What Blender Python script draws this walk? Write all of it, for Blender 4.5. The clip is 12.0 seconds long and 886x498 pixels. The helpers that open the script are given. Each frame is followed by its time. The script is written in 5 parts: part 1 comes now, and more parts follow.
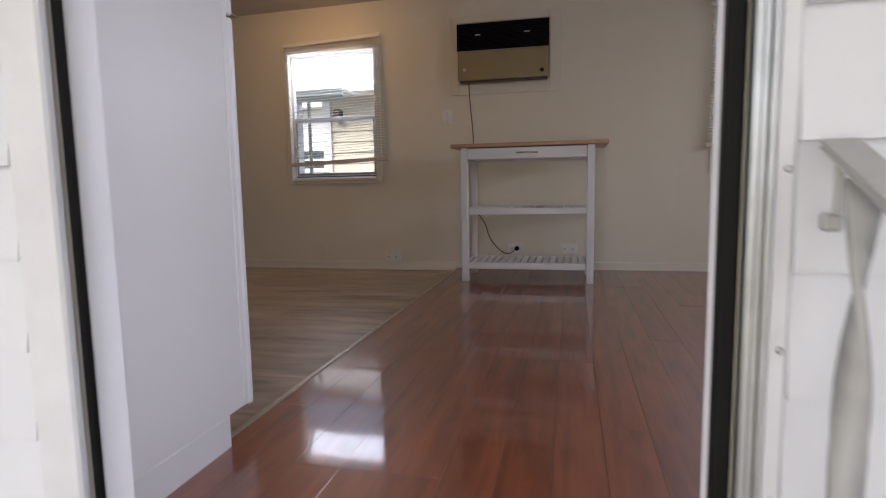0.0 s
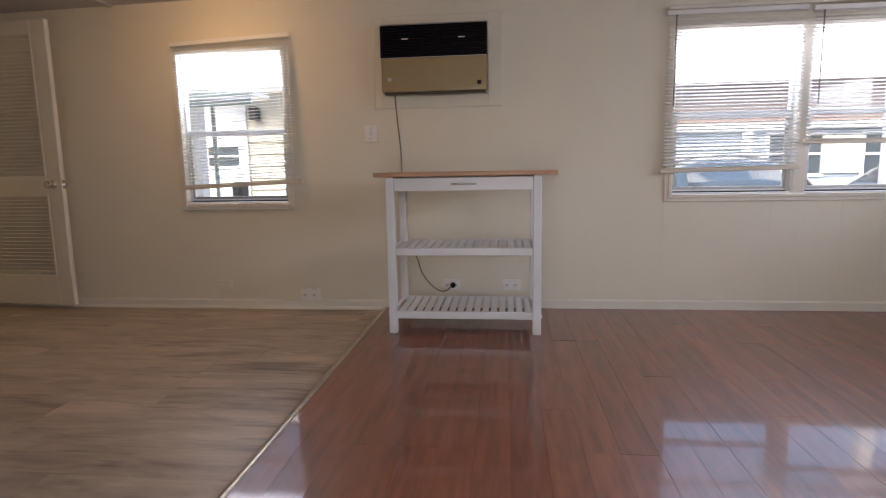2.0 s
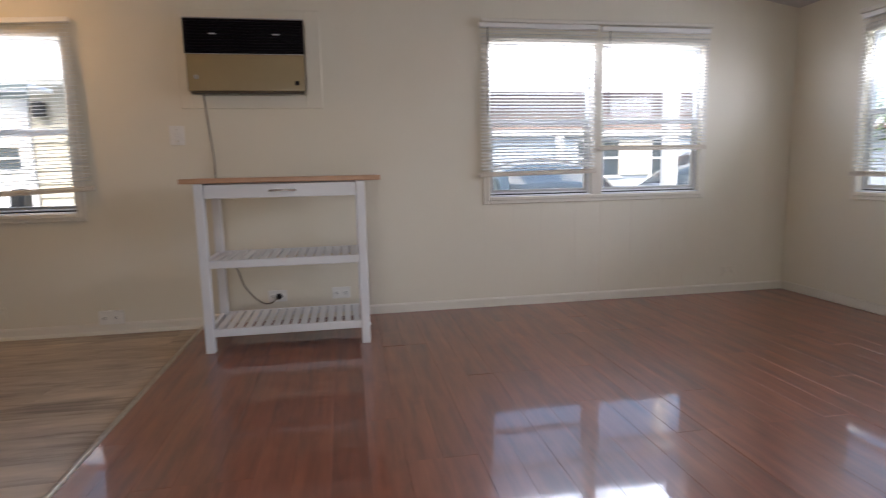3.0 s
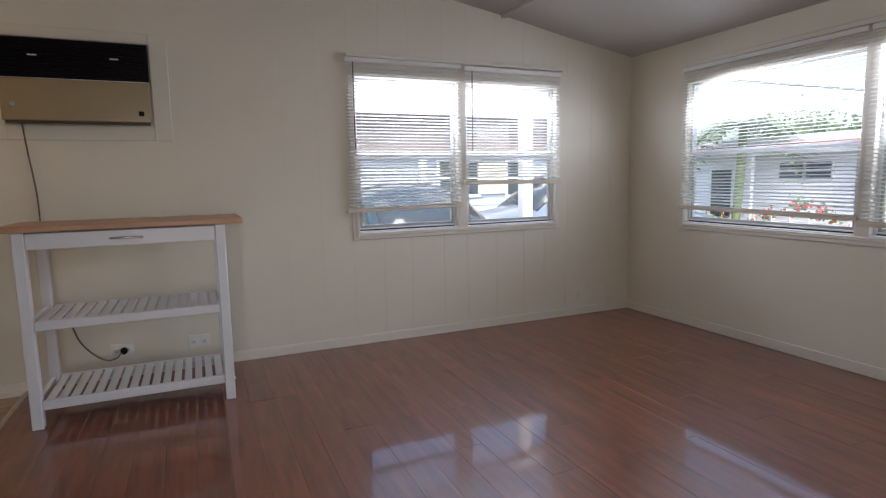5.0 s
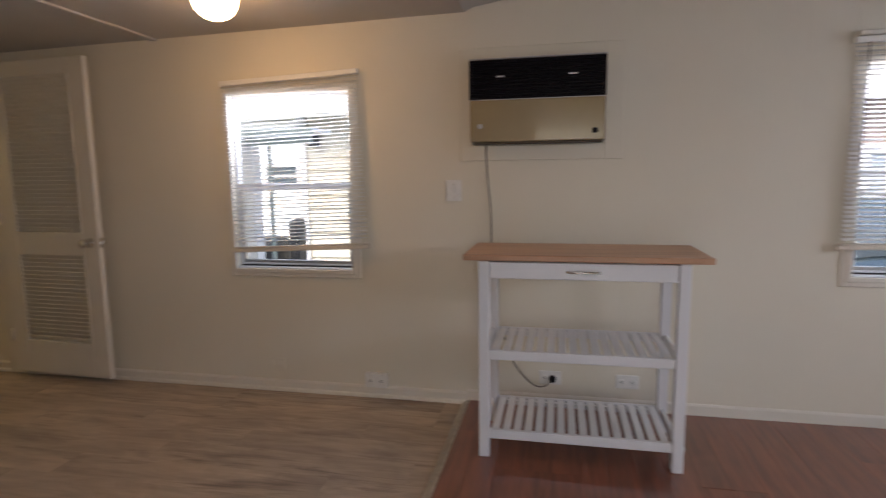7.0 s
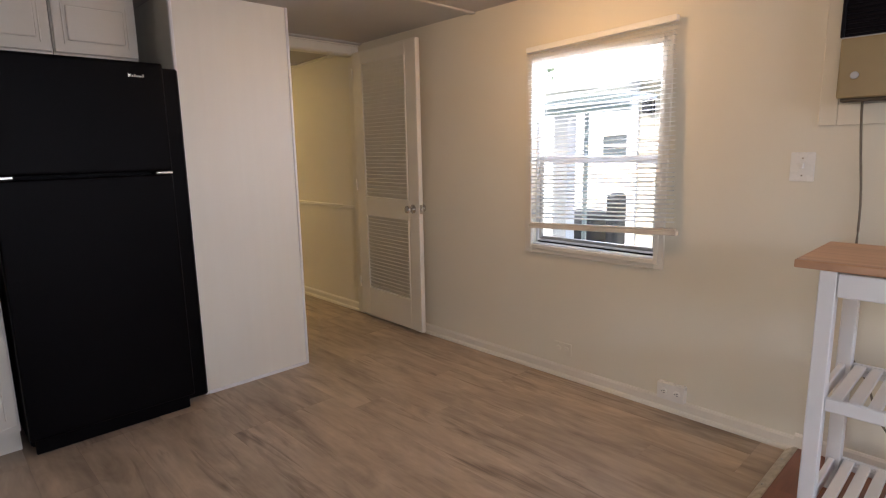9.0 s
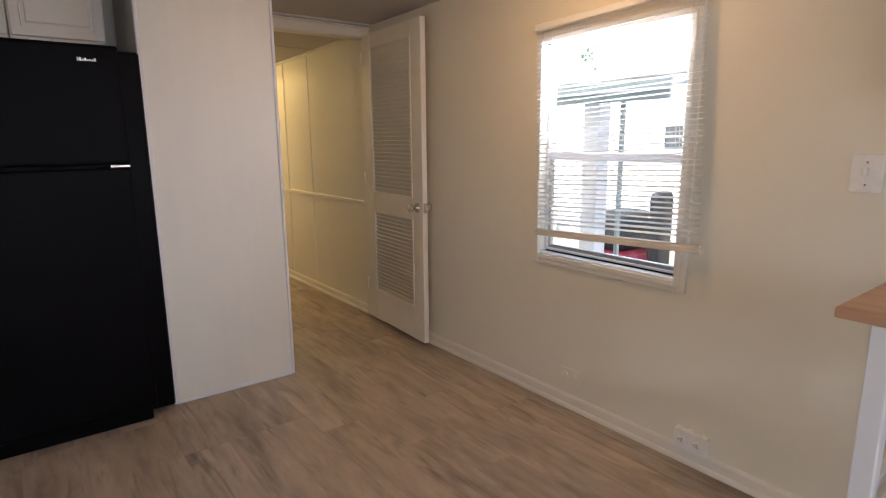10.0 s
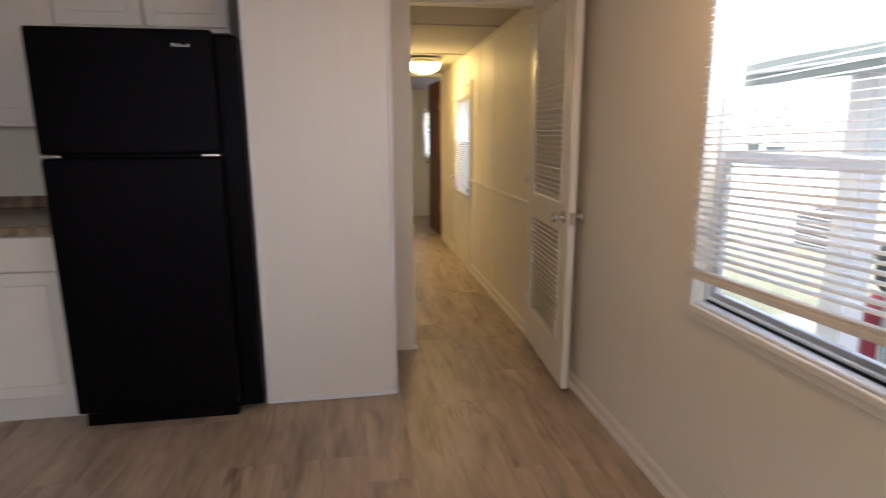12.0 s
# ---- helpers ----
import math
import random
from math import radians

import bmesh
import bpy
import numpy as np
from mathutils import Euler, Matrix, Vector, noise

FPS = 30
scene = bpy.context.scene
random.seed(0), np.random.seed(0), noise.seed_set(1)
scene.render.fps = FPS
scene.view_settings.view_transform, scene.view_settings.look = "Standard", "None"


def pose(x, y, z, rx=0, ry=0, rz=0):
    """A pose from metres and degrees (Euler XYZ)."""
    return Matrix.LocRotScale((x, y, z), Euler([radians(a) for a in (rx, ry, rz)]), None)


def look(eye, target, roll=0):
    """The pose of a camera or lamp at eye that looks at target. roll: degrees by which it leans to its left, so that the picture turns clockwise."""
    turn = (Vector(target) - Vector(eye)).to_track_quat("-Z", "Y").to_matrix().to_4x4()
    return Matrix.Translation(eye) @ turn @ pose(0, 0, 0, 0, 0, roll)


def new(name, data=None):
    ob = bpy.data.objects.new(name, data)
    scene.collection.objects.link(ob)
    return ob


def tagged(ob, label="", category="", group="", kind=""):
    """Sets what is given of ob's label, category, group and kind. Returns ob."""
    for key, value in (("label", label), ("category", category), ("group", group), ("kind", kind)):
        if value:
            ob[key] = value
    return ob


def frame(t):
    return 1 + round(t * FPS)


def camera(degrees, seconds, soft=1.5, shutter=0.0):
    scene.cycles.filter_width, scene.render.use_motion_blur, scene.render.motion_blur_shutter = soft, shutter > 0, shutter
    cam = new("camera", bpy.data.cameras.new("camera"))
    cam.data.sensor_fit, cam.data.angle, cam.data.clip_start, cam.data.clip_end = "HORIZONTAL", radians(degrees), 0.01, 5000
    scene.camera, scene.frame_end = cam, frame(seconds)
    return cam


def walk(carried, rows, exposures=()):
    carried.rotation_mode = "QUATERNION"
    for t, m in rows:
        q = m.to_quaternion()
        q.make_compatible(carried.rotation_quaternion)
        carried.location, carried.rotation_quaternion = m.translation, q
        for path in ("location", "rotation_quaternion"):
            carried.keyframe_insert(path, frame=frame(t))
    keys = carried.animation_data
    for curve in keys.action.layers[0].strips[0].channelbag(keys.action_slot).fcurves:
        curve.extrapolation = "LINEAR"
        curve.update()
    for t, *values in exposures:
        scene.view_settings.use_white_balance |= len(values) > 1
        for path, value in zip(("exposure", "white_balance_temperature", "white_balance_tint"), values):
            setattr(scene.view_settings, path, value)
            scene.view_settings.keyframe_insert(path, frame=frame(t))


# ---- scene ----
cam = camera(76.7, 12.0, soft=1.15, shutter=0.4)
PATH = [
    (0, (-0.159, -0.06, 0.633), (-0.603, 1.878, 0.411), -1.0),
    (0.5, (-0.246, 0.145, 0.719), (-0.66, 2.089, 0.495), -0.9),
    (1, (-0.266, 0.277, 0.797), (-0.605, 2.236, 0.577), -0.9),
    (1.5, (-0.253, 0.451, 0.858), (-0.509, 2.42, 0.616), -1.1),
    (2, (-0.21, 0.538, 0.914), (-0.431, 2.506, 0.635), -1.0),
    (2.5, (-0.184, 0.575, 0.932), (-0.174, 2.554, 0.646), -1.1),
    (3, (-0.115, 0.597, 0.926), (0.219, 2.549, 0.645), -1.2),
    (3.5, (-0.111, 0.582, 0.931), (0.551, 2.450, 0.656), -1.4),
    (3.7, (-0.098, 0.604, 0.935), (0.652, 2.438, 0.664), -1.6),
    (5.3, (-0.172, 0.725, 1.09), (0.626, 2.543, 0.846), -1.1),
    (5.5, (-0.266, 0.843, 1.092), (0.46, 2.692, 0.862), -1.4),
    (6, (-0.369, 0.959, 1.163), (0.082, 2.891, 0.912), -0.9),
    (6.5, (-0.46, 1.157, 1.206), (-0.387, 3.14, 0.953), -0.8),
    (7, (-0.534, 1.246, 1.237), (-0.937, 3.188, 0.978), -0.7),
    (7.5, (-0.597, 1.314, 1.256), (-1.368, 3.139, 0.981), -0.8),
    (7.7, (-0.586, 1.346, 1.247), (-1.548, 3.076, 0.966), -1.0),
    (9.5, (-0.455, 1.872, 1.254), (-1.931, 3.169, 0.882), -0.8),
    (10, (-0.514, 2.174, 1.271), (-2.075, 3.363, 0.885), -0.5),
    (10.5, (-0.538, 2.504, 1.277), (-2.173, 3.587, 0.885), -0.5),
    (11, (-0.602, 2.864, 1.231), (-2.348, 3.756, 0.834), -0.5),
    (11.5, (-0.716, 3.058, 1.244), (-2.530, 3.792, 0.833), -0.3),
    (12, (-0.802, 3.11, 1.267), (-2.733, 3.428, 0.851), -0.2),
]
EXPO = [
    (0.0, 2.36, 6700, 13), (0.5, 2.56, 6850, 14), (1.5, 2.93, 6800, 14), (2.5, 2.92, 6600, 11), (3.5, 2.76, 6550, 10), (5.5, 2.62, 6380, 9),
    (6.5, 2.70, 6350, 9), (7.5, 2.98, 6750, 15), (9.5, 3.52, 6500, 10), (10.5, 3.18, 6550, 11), (11.5, 2.98, 6550, 11), (12.0, 3.30, 6600, 11),
]
walk(cam, [(t, look(eye, target, roll)) for t, eye, target, roll in PATH], exposures=EXPO)

# ---- world and sun: bright overcast day ----
world = bpy.data.worlds.new("overcast_sky")
scene.world = world
world.use_nodes = True
wn, wl = world.node_tree.nodes, world.node_tree.links
sky = wn.new("ShaderNodeTexSky")
sky.sky_type = "NISHITA"
sky.sun_disc = False
sky.sun_elevation, sky.sun_rotation = radians(50), radians(207)
sky.air_density, sky.dust_density, sky.ozone_density = 1.0, 3.5, 1.0
wn["Background"].inputs["Strength"].default_value = 0.085
wl.new(sky.outputs[0], wn["Background"].inputs["Color"])
sun_data = bpy.data.lights.new("sun", "SUN")
sun_data.energy, sun_data.angle, sun_data.color = 0.8, radians(40), (1.0, 0.97, 0.94)
sun = new("sun", sun_data)
sun.matrix_world = look((-9, -18, 24), (0, 0, 0))

KITCHEN_LAMP = (-2.0, 3.53, 2.05)
HALL_LAMP = (-6.30, 3.84, 1.926)
LAMP_GLOW, HALL_GLOW = 4.8, 4.3

SKY_RADIANCE = 2.3


def daylight_lamp(at, wide, high, aim, gain=1.0):
    """An added lamp in place of daylight, in a window's upper part or doorway."""
    d = bpy.data.lights.new("daylight_lamp", "AREA")
    d.shape, d.size, d.size_y = "RECTANGLE", wide, high
    d.energy, d.color = gain * SKY_RADIANCE * math.pi * wide * high, (0.90, 0.94, 1.15)
    ob = new("daylight_lamp", d)
    ob.matrix_world = look(at, aim)
    return ob


daylight_lamp((-2.025, 4.284, 1.60), 0.66, 0.19, (-2.025, 3.0, 0.75))
daylight_lamp((1.20, 4.284, 1.62), 0.66, 0.19, (1.20, 3.0, 0.77), 1.35)
daylight_lamp((1.94, 4.284, 1.62), 0.60, 0.19, (1.90, 3.0, 0.72), 1.35)
daylight_lamp((3.144, 3.05, 1.565), 1.12, 0.27, (2.0, 2.75, 1.2), 0.95)
daylight_lamp((3.144, 1.88, 1.565), 1.12, 0.27, (2.0, 1.88, 1.2), 1.5)

# fill lamp added across the front doorway to lift the lower north wall
daylight_lamp((-0.405, 0.572, 0.80), 0.70, 1.40, (-0.405, 2.6, 0.75), 0.075)
daylight_lamp((-6.16, 4.284, 1.30), 0.5, 0.40, (-6.16, 3.0, 0.6), 0.2)
daylight_lamp((-9.315, 4.55, 1.25), 0.55, 0.5, (-8.0, 4.4, 0.6), 0.5)


# ---- materials ----
def material(name, colour, rough=0.5, metal=0.0, second=None, scale=6.0, stretch=(1, 1, 1), bump=0.0, bump_scale=60.0, vary=0.0, coat=0.0, amount=0.5, fine=0.0, shade=0.0, spec=0.5):
    """A painted or plain surface: colour mottled towards a second colour, fine relief, per-piece variation."""
    m = bpy.data.materials.new(name)
    m.use_nodes = True
    n, l = m.node_tree.nodes, m.node_tree.links
    bsdf = n["Principled BSDF"]
    bsdf.inputs["Roughness"].default_value = rough
    bsdf.inputs["Metallic"].default_value = metal
    bsdf.inputs["Specular IOR Level"].default_value = spec
    bsdf.inputs["Coat Weight"].default_value = coat
    bsdf.inputs["Coat Roughness"].default_value = 0.08
    geo = n.new("ShaderNodeNewGeometry")
    mp = n.new("ShaderNodeMapping")
    mp.inputs["Scale"].default_value = stretch
    l.new(geo.outputs["Position"], mp.inputs["Vector"])
    info = n.new("ShaderNodeObjectInfo")
    off = n.new("ShaderNodeVectorMath")
    off.operation = "MULTIPLY_ADD"
    off.inputs[1].default_value = (37.0 * (vary > 0), 17.0 * (vary > 0), 0)
    l.new(info.outputs["Random"], off.inputs[0])
    l.new(mp.outputs[0], off.inputs[2])
    noise_1 = n.new("ShaderNodeTexNoise")
    noise_1.inputs["Scale"].default_value = scale
    noise_1.inputs["Detail"].default_value = 5
    noise_1.inputs["Roughness"].default_value = 0.6
    l.new(off.outputs[0], noise_1.inputs["Vector"])
    ramp = n.new("ShaderNodeMapRange")
    ramp.inputs[1].default_value, ramp.inputs[2].default_value = 0.5 - amount / 2, 0.5 + amount / 2
    l.new(noise_1.outputs["Fac"], ramp.inputs[0])
    mix = n.new("ShaderNodeMix")
    mix.data_type = "RGBA"
    mix.inputs[6].default_value = (*colour, 1)
    mix.inputs[7].default_value = (*(second or [c * 0.93 for c in colour]), 1)
    l.new(ramp.outputs[0], mix.inputs[0])
    out = mix.outputs[2]
    if vary or shade:
        hsv = n.new("ShaderNodeHueSaturation")
        rng = n.new("ShaderNodeMapRange")
        rng.inputs[3].default_value, rng.inputs[4].default_value = 1 - (vary or shade), 1 + (vary or shade)
        l.new(info.outputs["Random"], rng.inputs[0])
        l.new(rng.outputs[0], hsv.inputs["Value"])
        l.new(out, hsv.inputs["Color"])
        out = hsv.outputs[0]
    l.new(out, bsdf.inputs["Base Color"])
    rr = n.new("ShaderNodeMapRange")
    rr.inputs[3].default_value, rr.inputs[4].default_value = max(0.02, rough * 0.82), min(1, rough * 1.18)
    l.new(noise_1.outputs["Fac"], rr.inputs[0])
    l.new(rr.outputs[0], bsdf.inputs["Roughness"])
    if bump:
        noise_2 = n.new("ShaderNodeTexNoise")
        noise_2.inputs["Scale"].default_value = bump_scale
        noise_2.inputs["Detail"].default_value = 3
        l.new(off.outputs[0], noise_2.inputs["Vector"])
        bp = n.new("ShaderNodeBump")
        bp.inputs["Strength"].default_value = bump
        bp.inputs["Distance"].default_value = 0.002
        l.new(noise_2.outputs["Fac"], bp.inputs["Height"])
        l.new(bp.outputs[0], bsdf.inputs["Normal"])
        if coat:
            l.new(bp.outputs[0], bsdf.inputs["Coat Normal"])
    return m


def wood(name, dark, light, along, rough, coat=0.0, vary=0.1, streak=9.0, knots=0.35, bump=0.05, lines=0.36, dark_marks=0.0):
    """Wood-look planks, grain along "x" or "y" at real size, each plank with its own offset and tone."""
    m = bpy.data.materials.new(name)
    m.use_nodes = True
    n, l = m.node_tree.nodes, m.node_tree.links
    bsdf = n["Principled BSDF"]
    geo = n.new("ShaderNodeNewGeometry")
    info = n.new("ShaderNodeObjectInfo")
    off = n.new("ShaderNodeVectorMath")
    off.operation = "MULTIPLY_ADD"
    off.inputs[1].default_value = (53.0, 31.0, 11.0)
    l.new(info.outputs["Random"], off.inputs[0])
    l.new(geo.outputs["Position"], off.inputs[2])

    def grain(scale_along, scale_across, detail, distortion=0.0):
        mp = n.new("ShaderNodeMapping")
        mp.inputs["Scale"].default_value = (scale_along, scale_across, 1) if along == "x" else (scale_across, scale_along, 1)
        l.new(off.outputs[0], mp.inputs["Vector"])
        t = n.new("ShaderNodeTexNoise")
        t.inputs["Scale"].default_value = 1.0
        t.inputs["Detail"].default_value = detail
        t.inputs["Roughness"].default_value = 0.62
        t.inputs["Distortion"].default_value = distortion
        l.new(mp.outputs[0], t.inputs["Vector"])
        return t.outputs["Fac"]

    broad, streaks, fibre = grain(0.9, streak, 4, 0.6), grain(2.2, streak * 3, 3, 0.3), grain(4, 45, 1)
    blotch = grain(2.6, 7.0, 3, 1.2)

    def combine(a, b, weight):
        mx = n.new("ShaderNodeMix")
        mx.inputs[0].default_value = weight
        l.new(a, mx.inputs[2])
        l.new(b, mx.inputs[3])
        return mx.outputs[0]

    f = combine(combine(broad, streaks, lines), fibre, 0.33 * lines)
    f = combine(f, blotch, knots)
    rng = n.new("ShaderNodeMapRange")
    rng.inputs[1].default_value, rng.inputs[2].default_value = 0.32, 0.66
    l.new(f, rng.inputs[0])
    mix = n.new("ShaderNodeMix")
    mix.data_type = "RGBA"
    mix.inputs[6].default_value, mix.inputs[7].default_value = (*dark, 1), (*light, 1)
    l.new(rng.outputs[0], mix.inputs[0])
    base = mix.outputs[2]
    if dark_marks:
        mark = n.new("ShaderNodeMapRange")
        mark.inputs[1].default_value, mark.inputs[2].default_value, mark.inputs[4].default_value = 0.545, 0.68, dark_marks
        l.new(combine(grain(1.6, 16, 3, 1.6), grain(1.1, 3.0, 2, 0.8), 0.45), mark.inputs[0])
        dm = n.new("ShaderNodeMix")
        dm.data_type = "RGBA"
        dm.inputs[7].default_value = (dark[0] * 0.55, dark[1] * 0.52, dark[2] * 0.5, 1)
        l.new(mark.outputs[0], dm.inputs[0])
        l.new(base, dm.inputs[6])
        base = dm.outputs[2]
    hsv = n.new("ShaderNodeHueSaturation")
    vr = n.new("ShaderNodeMapRange")
    vr.inputs[3].default_value, vr.inputs[4].default_value = 1 - vary, 1 + vary
    l.new(info.outputs["Random"], vr.inputs[0])
    l.new(vr.outputs[0], hsv.inputs["Value"])
    l.new(base, hsv.inputs["Color"])
    l.new(hsv.outputs[0], bsdf.inputs["Base Color"])
    rr = n.new("ShaderNodeMapRange")
    rr.inputs[3].default_value, rr.inputs[4].default_value = rough * 0.93, rough * 1.2
    l.new(broad, rr.inputs[0])
    l.new(rr.outputs[0], bsdf.inputs["Roughness"])
    bsdf.inputs["Coat Weight"].default_value = coat
    bsdf.inputs["Coat Roughness"].default_value = 0.06
    if bump:
        bp = n.new("ShaderNodeBump")
        bp.inputs["Strength"].default_value = bump
        bp.inputs["Distance"].default_value = 0.001
        l.new(streaks, bp.inputs["Height"])
        l.new(bp.outputs[0], bsdf.inputs["Normal"])
    return m


def glow(name, colour, strength):
    m = bpy.data.materials.new(name)
    m.use_nodes = True
    b = m.node_tree.nodes["Principled BSDF"]
    b.inputs["Base Color"].default_value = (0.9, 0.88, 0.82, 1)
    b.inputs["Emission Color"].default_value = (*colour, 1)
    b.inputs["Emission Strength"].default_value = strength
    return m


def glass_pane(name):
    m = bpy.data.materials.new(name)
    m.use_nodes = True
    n, l = m.node_tree.nodes, m.node_tree.links
    for node in list(n):
        if node.type == "BSDF_PRINCIPLED":
            n.remove(node)
    clear, gloss, mx, fr = n.new("ShaderNodeBsdfTransparent"), n.new("ShaderNodeBsdfGlossy"), n.new("ShaderNodeMixShader"), n.new("ShaderNodeLayerWeight")
    clear.inputs[0].default_value = (0.95, 0.97, 0.97, 1)
    gloss.inputs["Roughness"].default_value = 0.01
    curve = n.new("ShaderNodeMath")
    curve.operation = "POWER"
    curve.inputs[1].default_value = 4.0
    l.new(fr.outputs["Facing"], curve.inputs[0])
    gain = n.new("ShaderNodeMath")
    gain.operation = "MULTIPLY_ADD"
    gain.inputs[1].default_value, gain.inputs[2].default_value = 0.6, 0.04
    l.new(curve.outputs[0], gain.inputs[0])
    l.new(gain.outputs[0], mx.inputs[0])
    l.new(clear.outputs[0], mx.inputs[1])
    l.new(gloss.outputs[0], mx.inputs[2])
    l.new(mx.outputs[0], n["Material Output"].inputs[0])
    return m


M = {}
M["wall"] = material("cream_wall_paint", (0.805, 0.757, 0.635), 0.55, second=(0.77, 0.717, 0.59), scale=1.3, bump=0.25, bump_scale=180, amount=0.7)
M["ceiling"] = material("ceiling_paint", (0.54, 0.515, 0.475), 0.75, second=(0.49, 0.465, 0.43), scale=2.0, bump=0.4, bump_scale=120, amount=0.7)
M["trim"] = material("cream_gloss_trim", (0.805, 0.762, 0.67), 0.38, second=(0.77, 0.722, 0.625), scale=5, bump=0.12, bump_scale=90)
M["white"] = material("white_gloss_paint", (0.82, 0.82, 0.83), 0.32, second=(0.76, 0.76, 0.77), scale=4, bump=0.1, bump_scale=70, shade=0.02)
M["panel"] = material("white_melamine_panel", (0.785, 0.78, 0.785), 0.38, second=(0.75, 0.745, 0.75), scale=2.2, bump=0.12, bump_scale=150)
M["closet"] = material("cream_grooved_panel", (0.79, 0.768, 0.695), 0.45, second=(0.765, 0.74, 0.665), scale=2.2, stretch=(9, 9, 0.5), bump=0.12, bump_scale=40)
M["cabinet"] = material("cabinet_thermofoil", (0.79, 0.745, 0.66), 0.38, second=(0.75, 0.705, 0.62), scale=3, bump=0.06, bump_scale=80)
M["vinyl_white"] = material("white_window_vinyl", (0.84, 0.85, 0.87), 0.35, second=(0.78, 0.79, 0.81), scale=7, bump=0.05)
M["slat"] = material("blind_slat_enamel", (0.86, 0.85, 0.82), 0.42, second=(0.82, 0.81, 0.77), scale=8, vary=0.03)
M["slat_rail"] = material("blind_rail_enamel", (0.72, 0.655, 0.56), 0.42, second=(0.67, 0.60, 0.50), scale=8)
M["alu"] = material("mill_aluminium", (0.62, 0.62, 0.63), 0.35, 0.9, second=(0.5, 0.5, 0.5), scale=30, bump=0.15, bump_scale=200)
M["chrome"] = material("satin_nickel", (0.72, 0.69, 0.64), 0.18, 1.0, scale=20)
M["brass"] = material("worn_brass_strip", (0.68, 0.63, 0.55), 0.34, 0.85, second=(0.42, 0.37, 0.30), scale=30, bump=0.3, bump_scale=120)
M["rubber"] = material("black_rubber", (0.005, 0.0045, 0.0045), 0.6, second=(0.009, 0.008, 0.008), scale=25, bump=0.2, spec=0.2)
M["black"] = material("black_appliance_enamel", (0.0022, 0.0018, 0.0024), 0.34, second=(0.0032, 0.0026, 0.0034), scale=3, bump=0.4, bump_scale=320, spec=0.06)
M["black_plastic"] = material("black_plastic", (0.005, 0.004, 0.006), 0.34, second=(0.008, 0.006, 0.009), scale=20, spec=0.12)
M["ac_beige"] = material("aged_beige_plastic", (0.36, 0.272, 0.13), 0.30, second=(0.32, 0.24, 0.115), scale=5, coat=0.8)
M["ac_case"] = material("brown_case_metal", (0.10, 0.075, 0.045), 0.45, second=(0.07, 0.05, 0.03), scale=9)
M["butcher"] = wood("butcher_block", (0.40, 0.21, 0.115), (0.66, 0.41, 0.25), "x", 0.38, vary=0.10, streak=16, knots=0.1)
M["laminate"] = wood("red_cherry_laminate", (0.10, 0.023, 0.010), (0.32, 0.091, 0.041), "y", 0.38, coat=0.9, vary=0.08, streak=11, knots=0.22, bump=0.0, lines=0.45)
M["vinyl"] = wood("grey_oak_vinyl_plank", (0.215, 0.163, 0.12), (0.635, 0.51, 0.39), "x", 0.38, vary=0.10, streak=5.0, knots=0.34, bump=0.05, lines=0.40, dark_marks=0.72)
M["subfloor"] = material("dark_joint", (0.05, 0.03, 0.02), 0.8)
M["marble"] = material("brown_marble_laminate", (0.34, 0.25, 0.17), 0.22, second=(0.12, 0.075, 0.045), scale=9, stretch=(1, 1.8, 1), amount=0.35)
M["outlet"] = material("white_outlet_plastic", (0.86, 0.845, 0.80), 0.28, second=(0.82, 0.80, 0.75), scale=20)
M["dark_slot"] = material("dark_slot", (0.03, 0.028, 0.025), 0.5)
M["cord"] = material("grey_brown_cord", (0.20, 0.165, 0.12), 0.5, second=(0.14, 0.115, 0.08), scale=40)
M["brown_door"] = material("dark_cherry_door", (0.17, 0.045, 0.03), 0.4, second=(0.11, 0.028, 0.018), scale=4, stretch=(6, 6, 0.6), bump=0.1)
M["glass"] = glass_pane("clear_window_glass")
M["lamp_glass"] = glow("lit_frosted_dome", (1.0, 0.58, 0.26), LAMP_GLOW)
M["hall_glass"] = glow("lit_frosted_dome_hall", (1.0, 0.70, 0.26), HALL_GLOW)
M["siding"] = material("white_lap_siding", (0.80, 0.80, 0.84), 0.5, second=(0.74, 0.74, 0.78), scale=3, bump=0.2, bump_scale=60)
M["beige_siding"] = material("beige_lap_siding", (0.64, 0.585, 0.48), 0.6, second=(0.58, 0.53, 0.43), scale=3, bump=0.2)
M["blue_siding"] = material("pale_blue_siding", (0.50, 0.56, 0.64), 0.6, second=(0.44, 0.5, 0.58), scale=3)
M["brown_siding"] = material("brown_panel_siding", (0.34, 0.25, 0.215), 0.7, second=(0.27, 0.19, 0.16), scale=8)
M["awning"] = material("green_grey_awning", (0.38, 0.43, 0.41), 0.5, second=(0.33, 0.38, 0.37), scale=6)
M["white_metal"] = material("white_painted_metal", (0.81, 0.80, 0.83), 0.4, second=(0.72, 0.71, 0.73), scale=12, bump=0.15)
M["red_fascia"] = material("faded_red_fascia_paint", (0.50, 0.24, 0.21), 0.6, second=(0.44, 0.2, 0.18), scale=4)
M["window_dark"] = material("far_window_glass", (0.06, 0.075, 0.09), 0.08)
M["concrete"] = material("concrete", (0.42, 0.41, 0.39), 0.85, second=(0.33, 0.32, 0.30), scale=2.5, bump=0.4, bump_scale=60)
M["asphalt"] = material("asphalt", (0.06, 0.06, 0.062), 0.9, second=(0.045, 0.045, 0.046), scale=5, bump=0.5, bump_scale=120)
M["grass"] = material("lawn_grass", (0.15, 0.168, 0.105), 0.9, second=(0.24, 0.24, 0.18), scale=6, bump=1.0, bump_scale=90)
